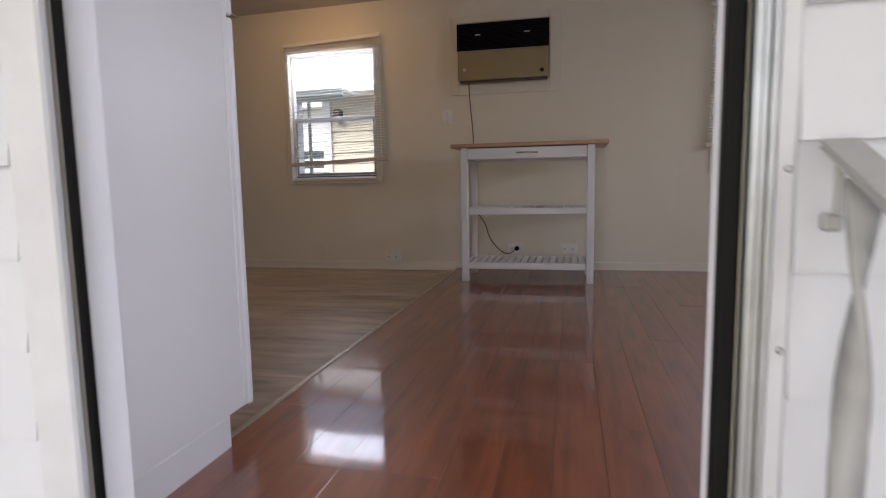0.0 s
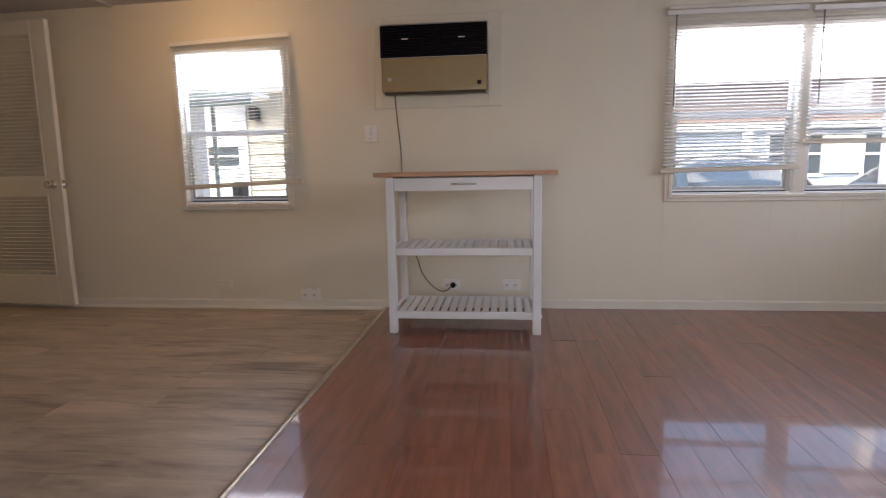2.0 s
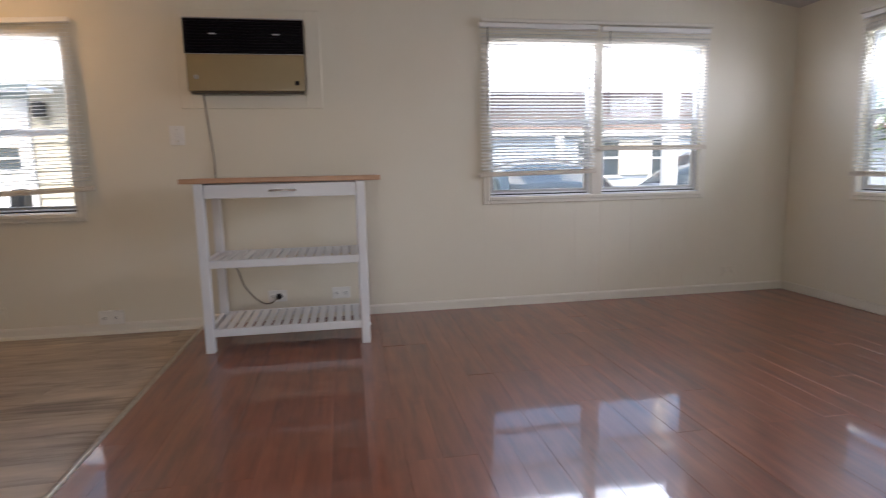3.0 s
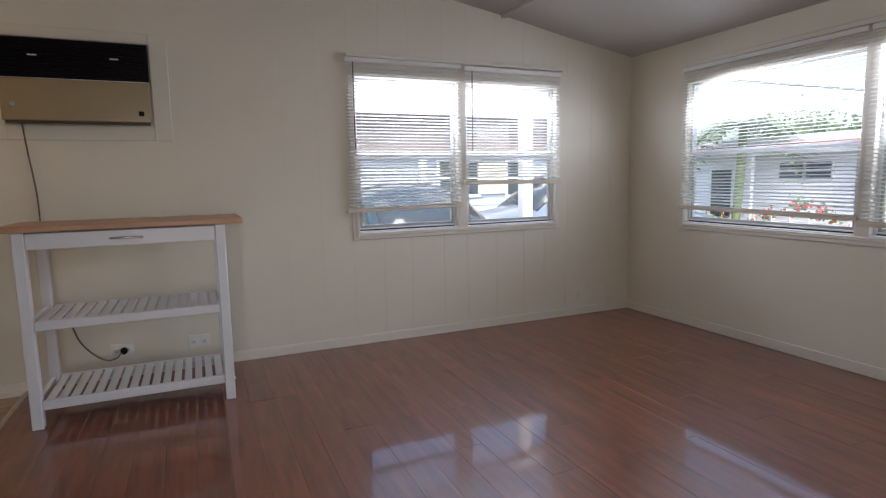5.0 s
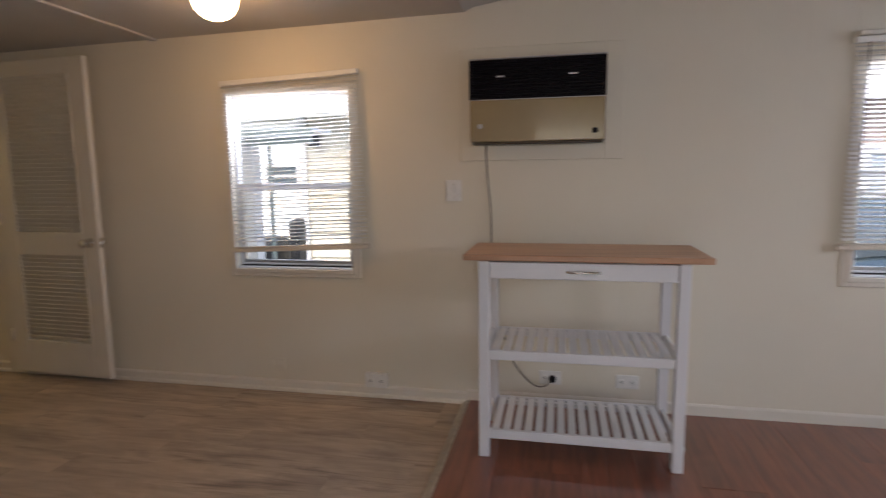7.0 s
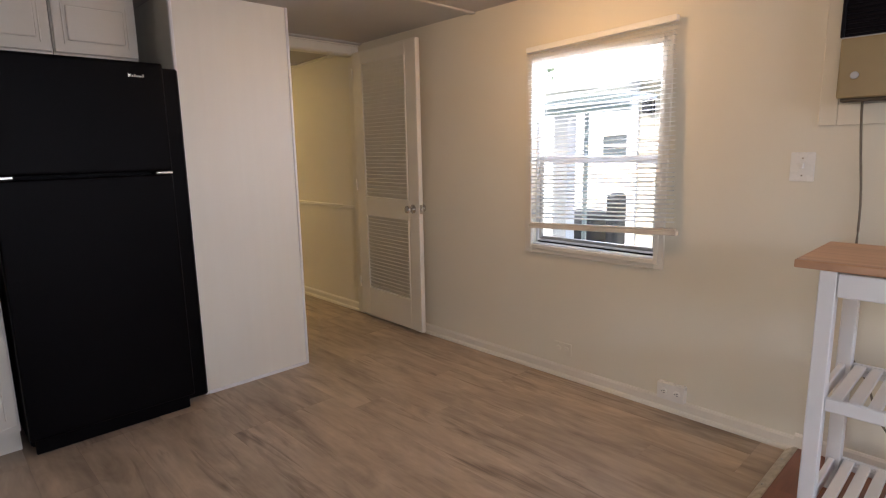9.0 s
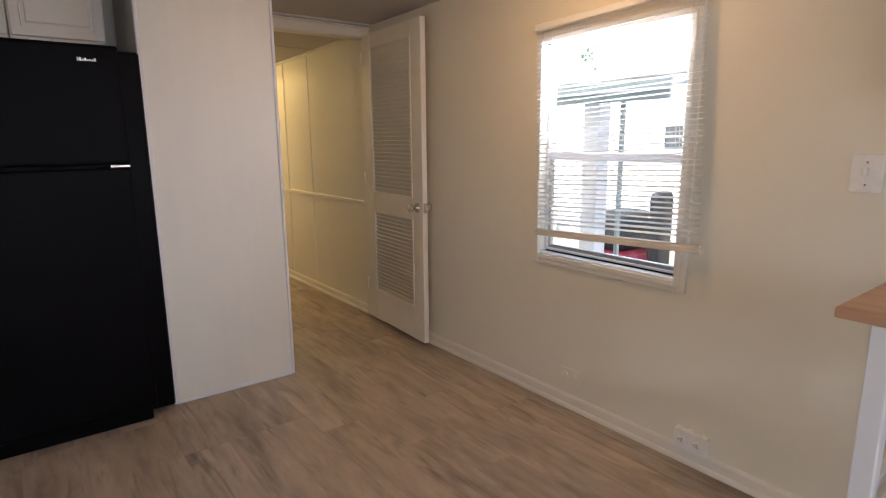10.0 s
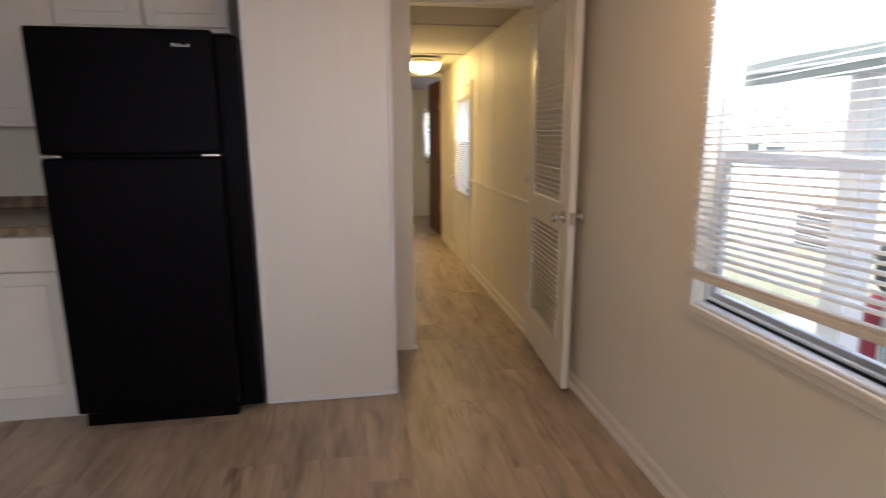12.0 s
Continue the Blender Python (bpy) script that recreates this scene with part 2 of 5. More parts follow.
M["leaf"] = material("tree_leaf", (0.09, 0.13, 0.06), 0.6, second=(0.13, 0.17, 0.09), scale=2, vary=0.1)
M["frond"] = material("palm_frond", (0.15, 0.20, 0.08), 0.55, second=(0.20, 0.25, 0.11), scale=3, vary=0.1)
M["bark"] = material("tree_bark", (0.12, 0.09, 0.065), 0.9, second=(0.07, 0.05, 0.035), scale=9, bump=0.8)
M["car_grey"] = material("dark_car_paint", (0.05, 0.07, 0.08), 0.25, 0.2, coat=0.8)
M["car_silver"] = material("silver_car_paint", (0.30, 0.345, 0.43), 0.3, 0.3, coat=0.8)
M["tyre"] = material("tyre_rubber", (0.02, 0.02, 0.02), 0.8)
M["grill_cover"] = material("black_grill_cover", (0.02, 0.02, 0.022), 0.6, second=(0.035, 0.035, 0.04), scale=8, bump=0.5, bump_scale=20)
M["condenser_grille"] = material("condenser_grille", (0.06, 0.065, 0.075), 0.5, second=(0.04, 0.043, 0.05), scale=14)
M["red_paint"] = material("red_cart_paint", (0.20, 0.022, 0.038), 0.30, second=(0.15, 0.016, 0.028), scale=6)
M["flower_red"] = material("red_blossom", (0.55, 0.06, 0.05), 0.6, vary=0.2)
M["flower_orange"] = material("orange_blossom", (0.65, 0.25, 0.05), 0.6, vary=0.2)
M["terracotta"] = material("terracotta_pot", (0.40, 0.19, 0.11), 0.8)
M["wrought"] = material("white_painted_iron", (0.52, 0.51, 0.50), 0.4, second=(0.40, 0.39, 0.38), scale=15, bump=0.2)


# ---- mesh helpers ----
ORIGIN = {}


def thing(name, base, label, category, group="", kind="", turn=0.0):
    e = new(name)
    e.empty_display_size = 0.1
    e.matrix_world = pose(*base, 0, 0, turn)
    ORIGIN[e.name] = Vector(base) if not turn else Vector((0, 0, 0))
    return tagged(e, label, category, group, kind)


def mesh_from(bm, name, mat):
    me = bpy.data.meshes.new(name)
    bm.to_mesh(me)
    bm.free()
    if mat:
        me.materials.append(mat)
    return me


def part(name, bm, mat, parent=None, label=""):
    """Link a bmesh as one mesh object; under a parent its coordinates are made relative to the thing's base."""
    base = ORIGIN.get(parent.name, Vector((0, 0, 0))) if parent else Vector((0, 0, 0))
    if base.length > 0:
        bmesh.ops.translate(bm, verts=bm.verts, vec=-base)
    ob = new(name, mesh_from(bm, name, mat))
    if parent:
        ob.parent = parent
    ORIGIN[ob.name] = base
    if label:
        ob["label"] = label
    return ob


def box(x0, x1, y0, y1, z0, z1, bevel=0.0, bm=None, segments=1):
    target = bm or bmesh.new()
    b = bmesh.new()
    bmesh.ops.create_cube(b, size=1)
    bmesh.ops.scale(b, verts=b.verts, vec=(abs(x1 - x0), abs(y1 - y0), abs(z1 - z0)))
    bmesh.ops.translate(b, verts=b.verts, vec=((x0 + x1) / 2, (y0 + y1) / 2, (z0 + z1) / 2))
    if bevel:
        bmesh.ops.bevel(b, geom=b.edges[:], offset=bevel, segments=segments, affect="EDGES", profile=0.6)
    if bm is None:
        target.free()
        return b
    tmp = bpy.data.meshes.new("tmp")
    b.to_mesh(tmp)
    b.free()
    target.from_mesh(tmp)
    bpy.data.meshes.remove(tmp)
    return target


def boxes(rows, bevel=0.0):
    bm = bmesh.new()
    for r in rows:
        box(*r, bevel=bevel, bm=bm)
    return bm


def rod(p, q, r, sides=10, r2=None):
    bm = bmesh.new()
    p, q = Vector(p), Vector(q)
    bmesh.ops.create_cone(bm, cap_ends=True, segments=sides, radius1=r, radius2=r if r2 is None else r2, depth=(q - p).length)
    m = (q - p).to_track_quat("Z", "Y").to_matrix().to_4x4()
    bmesh.ops.transform(bm, matrix=Matrix.Translation((p + q) / 2) @ m, verts=bm.verts)
    for f in bm.faces:
        f.smooth = len(f.verts) == 4
    return bm


def lathe(profile, sides=28, axis="z", at=(0, 0, 0)):
    """A turned shape from (radius, height) pairs, about z or y, at a place."""
    bm = bmesh.new()
    rings = []
    for r, h in profile:
        ring = []
        for k in range(sides):
            a = 2 * math.pi * k / sides
            v = (r * math.cos(a), r * math.sin(a), h) if axis == "z" else (r * math.cos(a), h, r * math.sin(a))
            ring.append(bm.verts.new(Vector(v) + Vector(at)))
        rings.append(ring)
    for a, b in zip(rings, rings[1:]):
        for k in range(sides):
            f = bm.faces.new((a[k], a[(k + 1) % sides], b[(k + 1) % sides], b[k]))
            f.smooth = True
    bm.faces.new(rings[0])
    bm.faces.new(rings[-1])
    bmesh.ops.recalc_face_normals(bm, faces=bm.faces)
    return bm


def tube(points, r, sides=8, steps=8):
    """A bent cable through control points."""
    pts = [Vector(p) for p in points]
    path = []
    for i in range(len(pts) - 1):
        a, b, c, d = pts[max(i - 1, 0)], pts[i], pts[i + 1], pts[min(i + 2, len(pts) - 1)]
        for s in range(steps):
            t = s / steps
            path.append(0.5 * (2 * b + (c - a) * t + (2 * a - 5 * b + 4 * c - d) * t * t + (3 * b - a - 3 * c + d) * t ** 3))
    path.append(pts[-1])
    bm = bmesh.new()
    rings = []
    for i, p in enumerate(path):
        way = (path[min(i + 1, len(path) - 1)] - path[max(i - 1, 0)]).normalized()
        q = way.to_track_quat("Z", "Y")
        rings.append([bm.verts.new(p + q @ Vector((r * math.cos(2 * math.pi * k / sides), r * math.sin(2 * math.pi * k / sides), 0))) for k in range(sides)])
    for a, b in zip(rings, rings[1:]):
        for k in range(sides):
            bm.faces.new((a[k], a[(k + 1) % sides], b[(k + 1) % sides], b[k])).smooth = True
    bm.faces.new(rings[0])
    bm.faces.new(rings[-1])
    bmesh.ops.recalc_face_normals(bm, faces=bm.faces)
    return bm


def sweep_profile(profile, axis_from, axis_to):
    """Extrude a closed (y, z) profile along x from one place to another."""
    bm = bmesh.new()
    a = [bm.verts.new((axis_from, y, z)) for y, z in profile]
    b = [bm.verts.new((axis_to, y, z)) for y, z in profile]
    k = len(profile)
    for i in range(k):
        bm.faces.new((a[i], a[(i + 1) % k], b[(i + 1) % k], b[i]))
    bm.faces.new(a)
    bm.faces.new(b[::-1])
    bmesh.ops.recalc_face_normals(bm, faces=bm.faces)
    return bm


def structure(name, bm, mat, label):
    return tagged(part(name, bm, mat), label, name.split("_")[0], kind="structure")


def linked(name, mesh, parent, at):
    """A piece that shares its mesh with its like."""
    ob = new(name, mesh)
    ob.parent = parent
    ob.location = Vector(at) - ORIGIN.get(parent.name, Vector((0, 0, 0)))
    return ob


# ---- structure ----
NORTH, SOUTH, EAST, WEST = 4.2, 0.62, 3.05, -4.0
GROUND, VINYL_Z, JOIN = -0.75, -0.02, -1.02
TOP = 2.6
W1 = (-2.385, -1.660, 0.712, 1.700)
W2 = (0.82, 2.335, 0.735, 1.718)
W3 = (1.30, 3.635, 0.73, 1.700)
W4 = (-6.47, -5.86, 0.66, 1.54)
W5 = (4.23, 4.88, 0.87, 1.52)
REAR = -9.25

# long outer wall with its window openings
def wall_run(x0, x1, y0, y1, z0, z1, holes):
    """A wall along x with rectangular holes (x0, x1, z0, z1), as butted blocks."""
    bm = bmesh.new()
    at = x0
    for a, b, c, d in sorted(holes):
        box(at, a, y0, y1, z0, z1, bm=bm)
        box(a, b, y0, y1, z0, c, bm=bm)
        box(a, b, y0, y1, d, z1, bm=bm)
        at = b
    box(at, x1, y0, y1, z0, z1, bm=bm)
    return bm


structure("wall_north", wall_run(-7.5, EAST, NORTH, NORTH + 0.09, -0.3, TOP, [W1, W2, W4]), M["wall"], "long cream-painted panelled outer wall with windows")
bm = wall_run(SOUTH - 0.07, NORTH + 0.09, 0, 0.09, -0.3, TOP, [W3])
bmesh.ops.transform(bm, matrix=pose(EAST + 0.09, 0, 0, 0, 0, 90), verts=bm.verts)
structure("wall_east", bm, M["wall"], "cream-painted front end wall with a wide window")
DOOR = (-0.815, 0.006, -0.02, 1.93)
structure("wall_south", wall_run(-4.1, EAST, SOUTH - 0.07, SOUTH, -0.3, TOP, [DOOR]), M["wall"], "cream-painted entry wall with the front doorway")
structure("wall_west", boxes([(WEST - 0.09, WEST, SOUTH - 0.07, 3.40, -0.3, TOP), (WEST - 0.09, WEST, 3.40, NORTH, 1.955, TOP)]), M["wall"], "cream-painted partition wall behind the kitchen")
structure("wall_hall", box(-7.5, WEST - 0.09, 3.33, 3.40, -0.3, TOP), M["wall"], "cream-painted hallway partition wall")
bm = wall_run(1.0, 5.04, 0, 0.09, -0.3, TOP, [W5])
bmesh.ops.transform(bm, matrix=pose(REAR, 0, 0, 0, 0, 90), verts=bm.verts)
box(REAR, WEST - 0.09, 1.0, 1.09, -0.3, TOP, bm=bm)
box(REAR, -7.5, 4.95, 5.04, -0.3, TOP, bm=bm)
box(-7.5, -7.41, NORTH + 0.09, 5.04, -0.3, TOP, bm=bm)
structure("wall_end", bm, M["wall"], "cream-painted wall of the far bedroom")
structure("wall_bedroom", boxes([(-7.5, -7.43, 1.09, 3.33, -0.3, TOP)]), M["wall"], "cream-painted bedroom partition wall")

structure("floor", boxes([(REAR, EAST, SOUTH - 0.07, NORTH, -0.08, -0.034), (REAR, -7.5, NORTH, 4.95, -0.08, -0.034)]), M["subfloor"], "dark underlay beneath the plank floors")

# ceilings: flat over the kitchen, bowed over the living room, low in the hall
PROFILE = [(-1.02, 2.065), (-0.98, 2.085), (-0.5, 2.16), (0.2, 2.25), (0.8, 2.29), (1.44, 2.262), (2.0, 2.17), (2.42, 2.09), (3.06, 1.985)]
bm = bmesh.new()
low = [[bm.verts.new((x, y, z)) for x, z in PROFILE] for y in (SOUTH, NORTH)]
high = [[bm.verts.new((x, y, z + 0.08)) for x, z in PROFILE] for y in (SOUTH, NORTH)]
for k in range(len(PROFILE) - 1):
    bm.faces.new((low[0][k], low[1][k], low[1][k + 1], low[0][k + 1])).smooth = True
    bm.faces.new((high[0][k], high[0][k + 1], high[1][k + 1], high[1][k])).smooth = True
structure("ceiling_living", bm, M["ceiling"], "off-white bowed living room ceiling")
bm = bmesh.new()
q = [bm.verts.new(v) for v in ((WEST, SOUTH, 2.02), (JOIN, SOUTH, 2.065), (JOIN, NORTH, 2.065), (WEST, NORTH, 2.02), (WEST, SOUTH, 2.1), (JOIN, SOUTH, 2.14), (JOIN, NORTH, 2.14), (WEST, NORTH, 2.1))]
bm.faces.new((q[0], q[3], q[2], q[1]))
bm.faces.new((q[4], q[5], q[6], q[7]))
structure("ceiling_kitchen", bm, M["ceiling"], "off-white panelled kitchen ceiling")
bm = boxes([(REAR, WEST - 0.09, 1.09, NORTH, 2.0, 2.08), (REAR, -7.5, NORTH, 4.95, 2.0, 2.08)])
for v in bm.verts:
    v.co.z += 0.03 * (v.co.x + 4.09)
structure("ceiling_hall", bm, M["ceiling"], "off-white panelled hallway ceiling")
structure("roof", boxes([(REAR - 0.3, EAST + 0.4, SOUTH - 0.3, NORTH + 0.35, TOP, TOP + 0.1), (REAR - 0.3, -7.2, NORTH + 0.35, 5.3, TOP, TOP + 0.1)]), M["white_metal"], "white metal roof")
for x, z0 in ((-2.83, 2.037), (-3.95, 2.02)):
    structure("ceiling_batten", box(x - 0.02, x + 0.02, SOUTH, NORTH, z0 - 0.010, z0 + 0.004, 0.003), M["ceiling"], "off-white ceiling joint batten")
structure("ceiling_batten", box(1.88, 1.92, SOUTH, NORTH, 2.172, 2.19, 0.003), M["ceiling"], "off-white ceiling joint batten")
for x in (-4.85, -6.05, -7.2):
    structure("ceiling_batten", box(x - 0.02, x + 0.02, 3.40, NORTH, 1.992 + 0.03 * (x + 4.09), 2.004 + 0.03 * (x + 4.09), 0.003), M["ceiling"], "off-white ceiling joint batten")

# baseboards
def base_profile(h):
    return [(0, 0), (-0.011, 0), (-0.011, h - 0.012), (-0.006, h - 0.003), (0, h)]


def shoe_profile(h):
    return [(0, 0), (-0.024, 0), (-0.023, 0.009), (-0.019, 0.016), (-0.0125, 0.0195), (-0.0115, 0.021), (-0.0115, h - 0.012), (-0.006, h - 0.003), (0, h)]


def baseboard_n(x0, x1, z, h, outline=base_profile):
    bm = sweep_profile([(NORTH + y, z + v) for y, v in outline(h)], x0, x1)
    structure("baseboard", bm, M["trim"], "cream-painted wooden baseboard")


baseboard_n(JOIN, EAST - 0.012, 0.0, 0.062)
baseboard_n(-3.98, JOIN, VINYL_Z, 0.066, shoe_profile)
baseboard_n(-5.79, WEST - 0.09, VINYL_Z, 0.066, shoe_profile)
baseboard_n(-7.41, -6.56, VINYL_Z, 0.066, shoe_profile)
structure("baseboard", box(REAR, REAR + 0.012, 3.2, 4.95, VINYL_Z, 0.06, 0.003), M["trim"], "cream-painted wooden baseboard")
structure("baseboard", box(EAST - 0.011, EAST, SOUTH, NORTH, 0, 0.062, 0.003), M["trim"], "cream-painted wooden baseboard")
structure("baseboard", box(-0.02, EAST - 0.012, SOUTH, SOUTH + 0.011, 0, 0.062, 0.003), M["trim"], "cream-painted wooden baseboard")
structure("trim_seam", boxes([(x - 0.009, x + 0.009, NORTH - 0.005, NORTH, 0.04, 1.94) for x in (-5.0, -5.51)], 0.002), M["trim"], "slim cream batten over a wall panel joint")
structure("trim_rail", box(-5.79, -4.06, NORTH - 0.014, NORTH, 0.805, 0.832, 0.004), M["trim"], "cream-painted hallway chair rail")
bm = box(-7.5, WEST - 0.09, NORTH - 0.014, NORTH, 1.98, 2.0, 0.004)
for v in bm.verts:
    v.co.z += 0.03 * (v.co.x + 4.09)
structure("trim_cove", bm, M["trim"], "cream ceiling cove moulding")

# closet block beside the refrigerator with its corner beads
structure("wall_closet", box(-3.95, -3.395, 2.687, 3.298, VINYL_Z, 2.03), M["closet"], "white panelled closet end beside the refrigerator")
for y0, y1 in ((2.677, 2.694), (3.290, 3.306)):
    structure("trim_bead", box(-3.407, -3.387, y0, y1, VINYL_Z, 2.03, 0.004), M["white"], "white corner bead of the closet")
structure("trim_shoe", box(-3.395, -3.384, 2.694, 3.290, VINYL_Z, VINYL_Z + 0.018, 0.003), M["white"], "white shoe moulding at the closet foot")
structure("trim_jamb", box(WEST + 0.01, -3.945, 3.298, 3.458, VINYL_Z, 1.955, 0.004), M["trim"], "cream door jamb at the hallway opening")
structure("trim_jamb", box(WEST - 0.09, WEST + 0.005, 3.40, 3.425, VINYL_Z, 1.955, 0.003), M["trim"], "cream door jamb at the hallway opening")
structure("trim_jamb", box(WEST - 0.09, WEST + 0.005, 4.178, NORTH, VINYL_Z, 1.955, 0.003), M["trim"], "cream door jamb at the hallway opening")
structure("trim_header", boxes([(WEST, WEST + 0.018, 3.28, NORTH, 1.945, 2.0), (WEST - 0.09, WEST, 3.425, 4.178, 1.94, 1.955)], 0.003), M["trim"], "cream header trim over the hallway opening")
structure("trim_track", box(WEST + 0.018, WEST + 0.03, 3.28, NORTH, 2.0, 2.01, 0.002), M["trim"], "cream slim moulding under the ceiling")
structure("trim_shoe", box(WEST + 0.01, -3.94, 3.458, 3.469, VINYL_Z, VINYL_Z + 0.02, 0.003), M["white"], "white shoe moulding at the jamb foot")


# ---- windows ----
def window_n(name, hole, splits, lower_rail, label, trim=True):
    """Window units set in a hole of a wall along x: trim, frame, meeting rails, panes."""
    x0, x1, z0, z1 = hole
    w = thing(name, ((x0 + x1) / 2, NORTH, z0), label, "window", kind="structure")
    y = NORTH
    if trim:
        t = 0.044
        part("trim", boxes([(x0 - t, x0, y - 0.013, y, z0 - t, z1 + t), (x1, x1 + t, y - 0.013, y, z0 - t, z1 + t), (x0, x1, y - 0.013, y, z1, z1 + t), (x0, x1, y - 0.013, y, z0 - t, z0)], 0.004), M["trim"], w, "cream wooden casing")
        part("stop", boxes([(x0 - 0.02, x0 + 0.004, y - 0.02, y - 0.0135, z0 - 0.02, z1 + 0.02), (x1 - 0.004, x1 + 0.02, y - 0.02, y - 0.0135, z0 - 0.02, z1 + 0.02), (x0 + 0.004, x1 - 0.004, y - 0.02, y - 0.0135, z0 - 0.02, z0 + 0.004)], 0.003), M["trim"], w)
    part("window_sill", box(x0, x1, y + 0.0, y + 0.09, z0, z0 + 0.012, 0.003), M["vinyl_white"], w)
    edges = [x0] + [s for s in splits] + [x1]
    for k in range(len(edges) - 1):
        a, b = edges[k] + (0.036 if k else 0), edges[k + 1] - (0.036 if k < len(edges) - 2 else 0)
        c, d = z0 + 0.012, z1
        f = 0.018
        part("window_frame", boxes([(a, a + f, y + 0.03, y + 0.075, c, d), (b - f, b, y + 0.03, y + 0.075, c, d), (a + f, b - f, y + 0.03, y + 0.075, d - f, d), (a + f, b - f, y + 0.03, y + 0.075, c, c + f)], 0.003), M["vinyl_white"], w)
        m = z0 + lower_rail
        part("meeting_rail", box(a + f, b - f, y + 0.032, y + 0.070, m - 0.018, m + 0.018, 0.003), M["vinyl_white"], w)
        s = 0.018
        part("lower_sash", boxes([(a + f, a + f + s, y + 0.036, y + 0.056, c + f, m - 0.018), (b - f - s, b - f, y + 0.036, y + 0.056, c + f, m - 0.018), (a + f + s, b - f - s, y + 0.036, y + 0.056, c + f, c + f + s)], 0.002), M["alu"], w, "bare aluminium lower sash")
        part("track_seal", box(a + f, b - f, y + 0.024, y + 0.0295, c + 0.002, c + 0.008), M["rubber"], w)
        for u, v in ((c + f, m - 0.018), (m + 0.018, d - f)):
            p = part("pane", box(a + f + 0.002, b - f - 0.002, y + 0.050, y + 0.053, u, v), M["glass"], w)
            p.visible_shadow = False
    for s in splits:
        part("mullion", box(s - 0.036, s + 0.036, y - 0.013, y + 0.08, z0, z1, 0.004), M["trim"], w, "cream wooden mullion")
    return w


window_n("window_1", W1, [], 0.475, "white single-hung kitchen window with cream casing")
window_n("window_2", W2, [1.567], 0.49, "double single-hung living room window with cream casing")
window_n("window_4", W4, [], 0.48, "back door window with white frame", trim=False)
window_n("window_5", W5, [], 0.4, "small bedroom window with white frame").matrix_world = pose(REAR, (W5[0] + W5[1]) / 2, W5[2], 0, 0, 90)
w3 = window_n("window_3", (-W3[1], -W3[0], W3[2], W3[3]), [-2.465], 0.49, "wide front living room window with cream casing")
# the front window is built along x, then turned onto the end wall
w3.matrix_world = pose(EAST, (W3[0] + W3[1]) / 2, W3[2], 0, 0, -90)

# ---- blinds ----
SLAT_MESH = {}


def slat_mesh(length):
    key = round(length, 3)
    if key not in SLAT_MESH:
        prof = [(-0.0125, -0.0012), (-0.006, 0.0004), (0.0, 0.001), (0.006, 0.0004), (0.0125, -0.0012), (0.0, 0.0004)]
        bm = sweep_profile(prof, -length / 2, length / 2)
        bmesh.ops.rotate(bm, verts=bm.verts, cent=(0, 0, 0), matrix=Matrix.Rotation(radians(-9), 3, "X"))
        SLAT_MESH[key] = mesh_from(bm, "slat", M["slat"])
    return SLAT_MESH[key]


def blind(x0, x1, top, bottom_l, bottom_r, label, wand=True, turn=None, head=0.028, lean=0.0, tilt_deg=16):
    """A mini blind hung from its headrail just inside the room, along x at the long wall."""
    y = NORTH - 0.036
    c = (x0 + x1) / 2
    b = thing("window_blind", (c, y, top), label, "blind", "mini blinds")
    part("headrail", box(x0, x1, y - 0.014, y + 0.016, top - head, top, 0.003), M["slat"], b)
    pitch = 0.0205
    z = top - head - 0.014
    low = (bottom_l + bottom_r) / 2
    mesh = slat_mesh(x1 - x0 - 0.012)
    rnd = random.Random(int(x0 * 100) + 7)
    tilt = math.atan2(bottom_r - bottom_l, x1 - x0)
    count = int((z - low - 0.014) / pitch)
    for k in range(count):
        zz = z - k * pitch
        s = linked("slat", mesh, b, (c + rnd.uniform(-0.0015, 0.0015), y, zz))
        s.rotation_euler = (radians(tilt_deg + rnd.uniform(-3, 3)), tilt * -1 * max(0.0, (k / count - 0.8) * 5), 0)
    # raised slats stacked on the bottom rail
    rail = box(x0 - 0.012, x1 + 0.006, -0.014, 0.014, -0.011, 0.011, 0.003)
    box(x0 - 0.004, x1, -0.012, 0.012, 0.0115, 0.020, 0.002, bm=rail)
    bmesh.ops.rotate(rail, verts=rail.verts, cent=(c, 0, 0), matrix=Matrix.Rotation(-tilt, 3, "Y"))
    bmesh.ops.translate(rail, verts=rail.verts, vec=(0, y, low))
    part("bottom_rail", rail, M["slat_rail"], b)
    wd = x1 - x0
    for f in ((0.13, 0.87) if wd < 0.9 else (0.1, 0.5, 0.9)):
        for dy in (-0.013, 0.013):
            part("ladder_cord", rod((x0 + f * wd, y + dy, top - head), (x0 + f * wd, y + dy, low), 0.0007, 5), M["slat"], b)
    if wand:
        part("wand", rod((x0 + 0.05, y - 0.022, top - 0.03), (x0 + 0.048, y - 0.024, top - 0.56), 0.0035, 6), M["cord"], b, "smoked plastic tilt wand")
    if lean:
        b.matrix_world = Matrix.Translation((c, y, top)) @ Matrix.Rotation(radians(lean), 4, "Y")
    if turn is not None:
        b.matrix_world = turn @ Matrix.Translation((c, y, top))
    return b


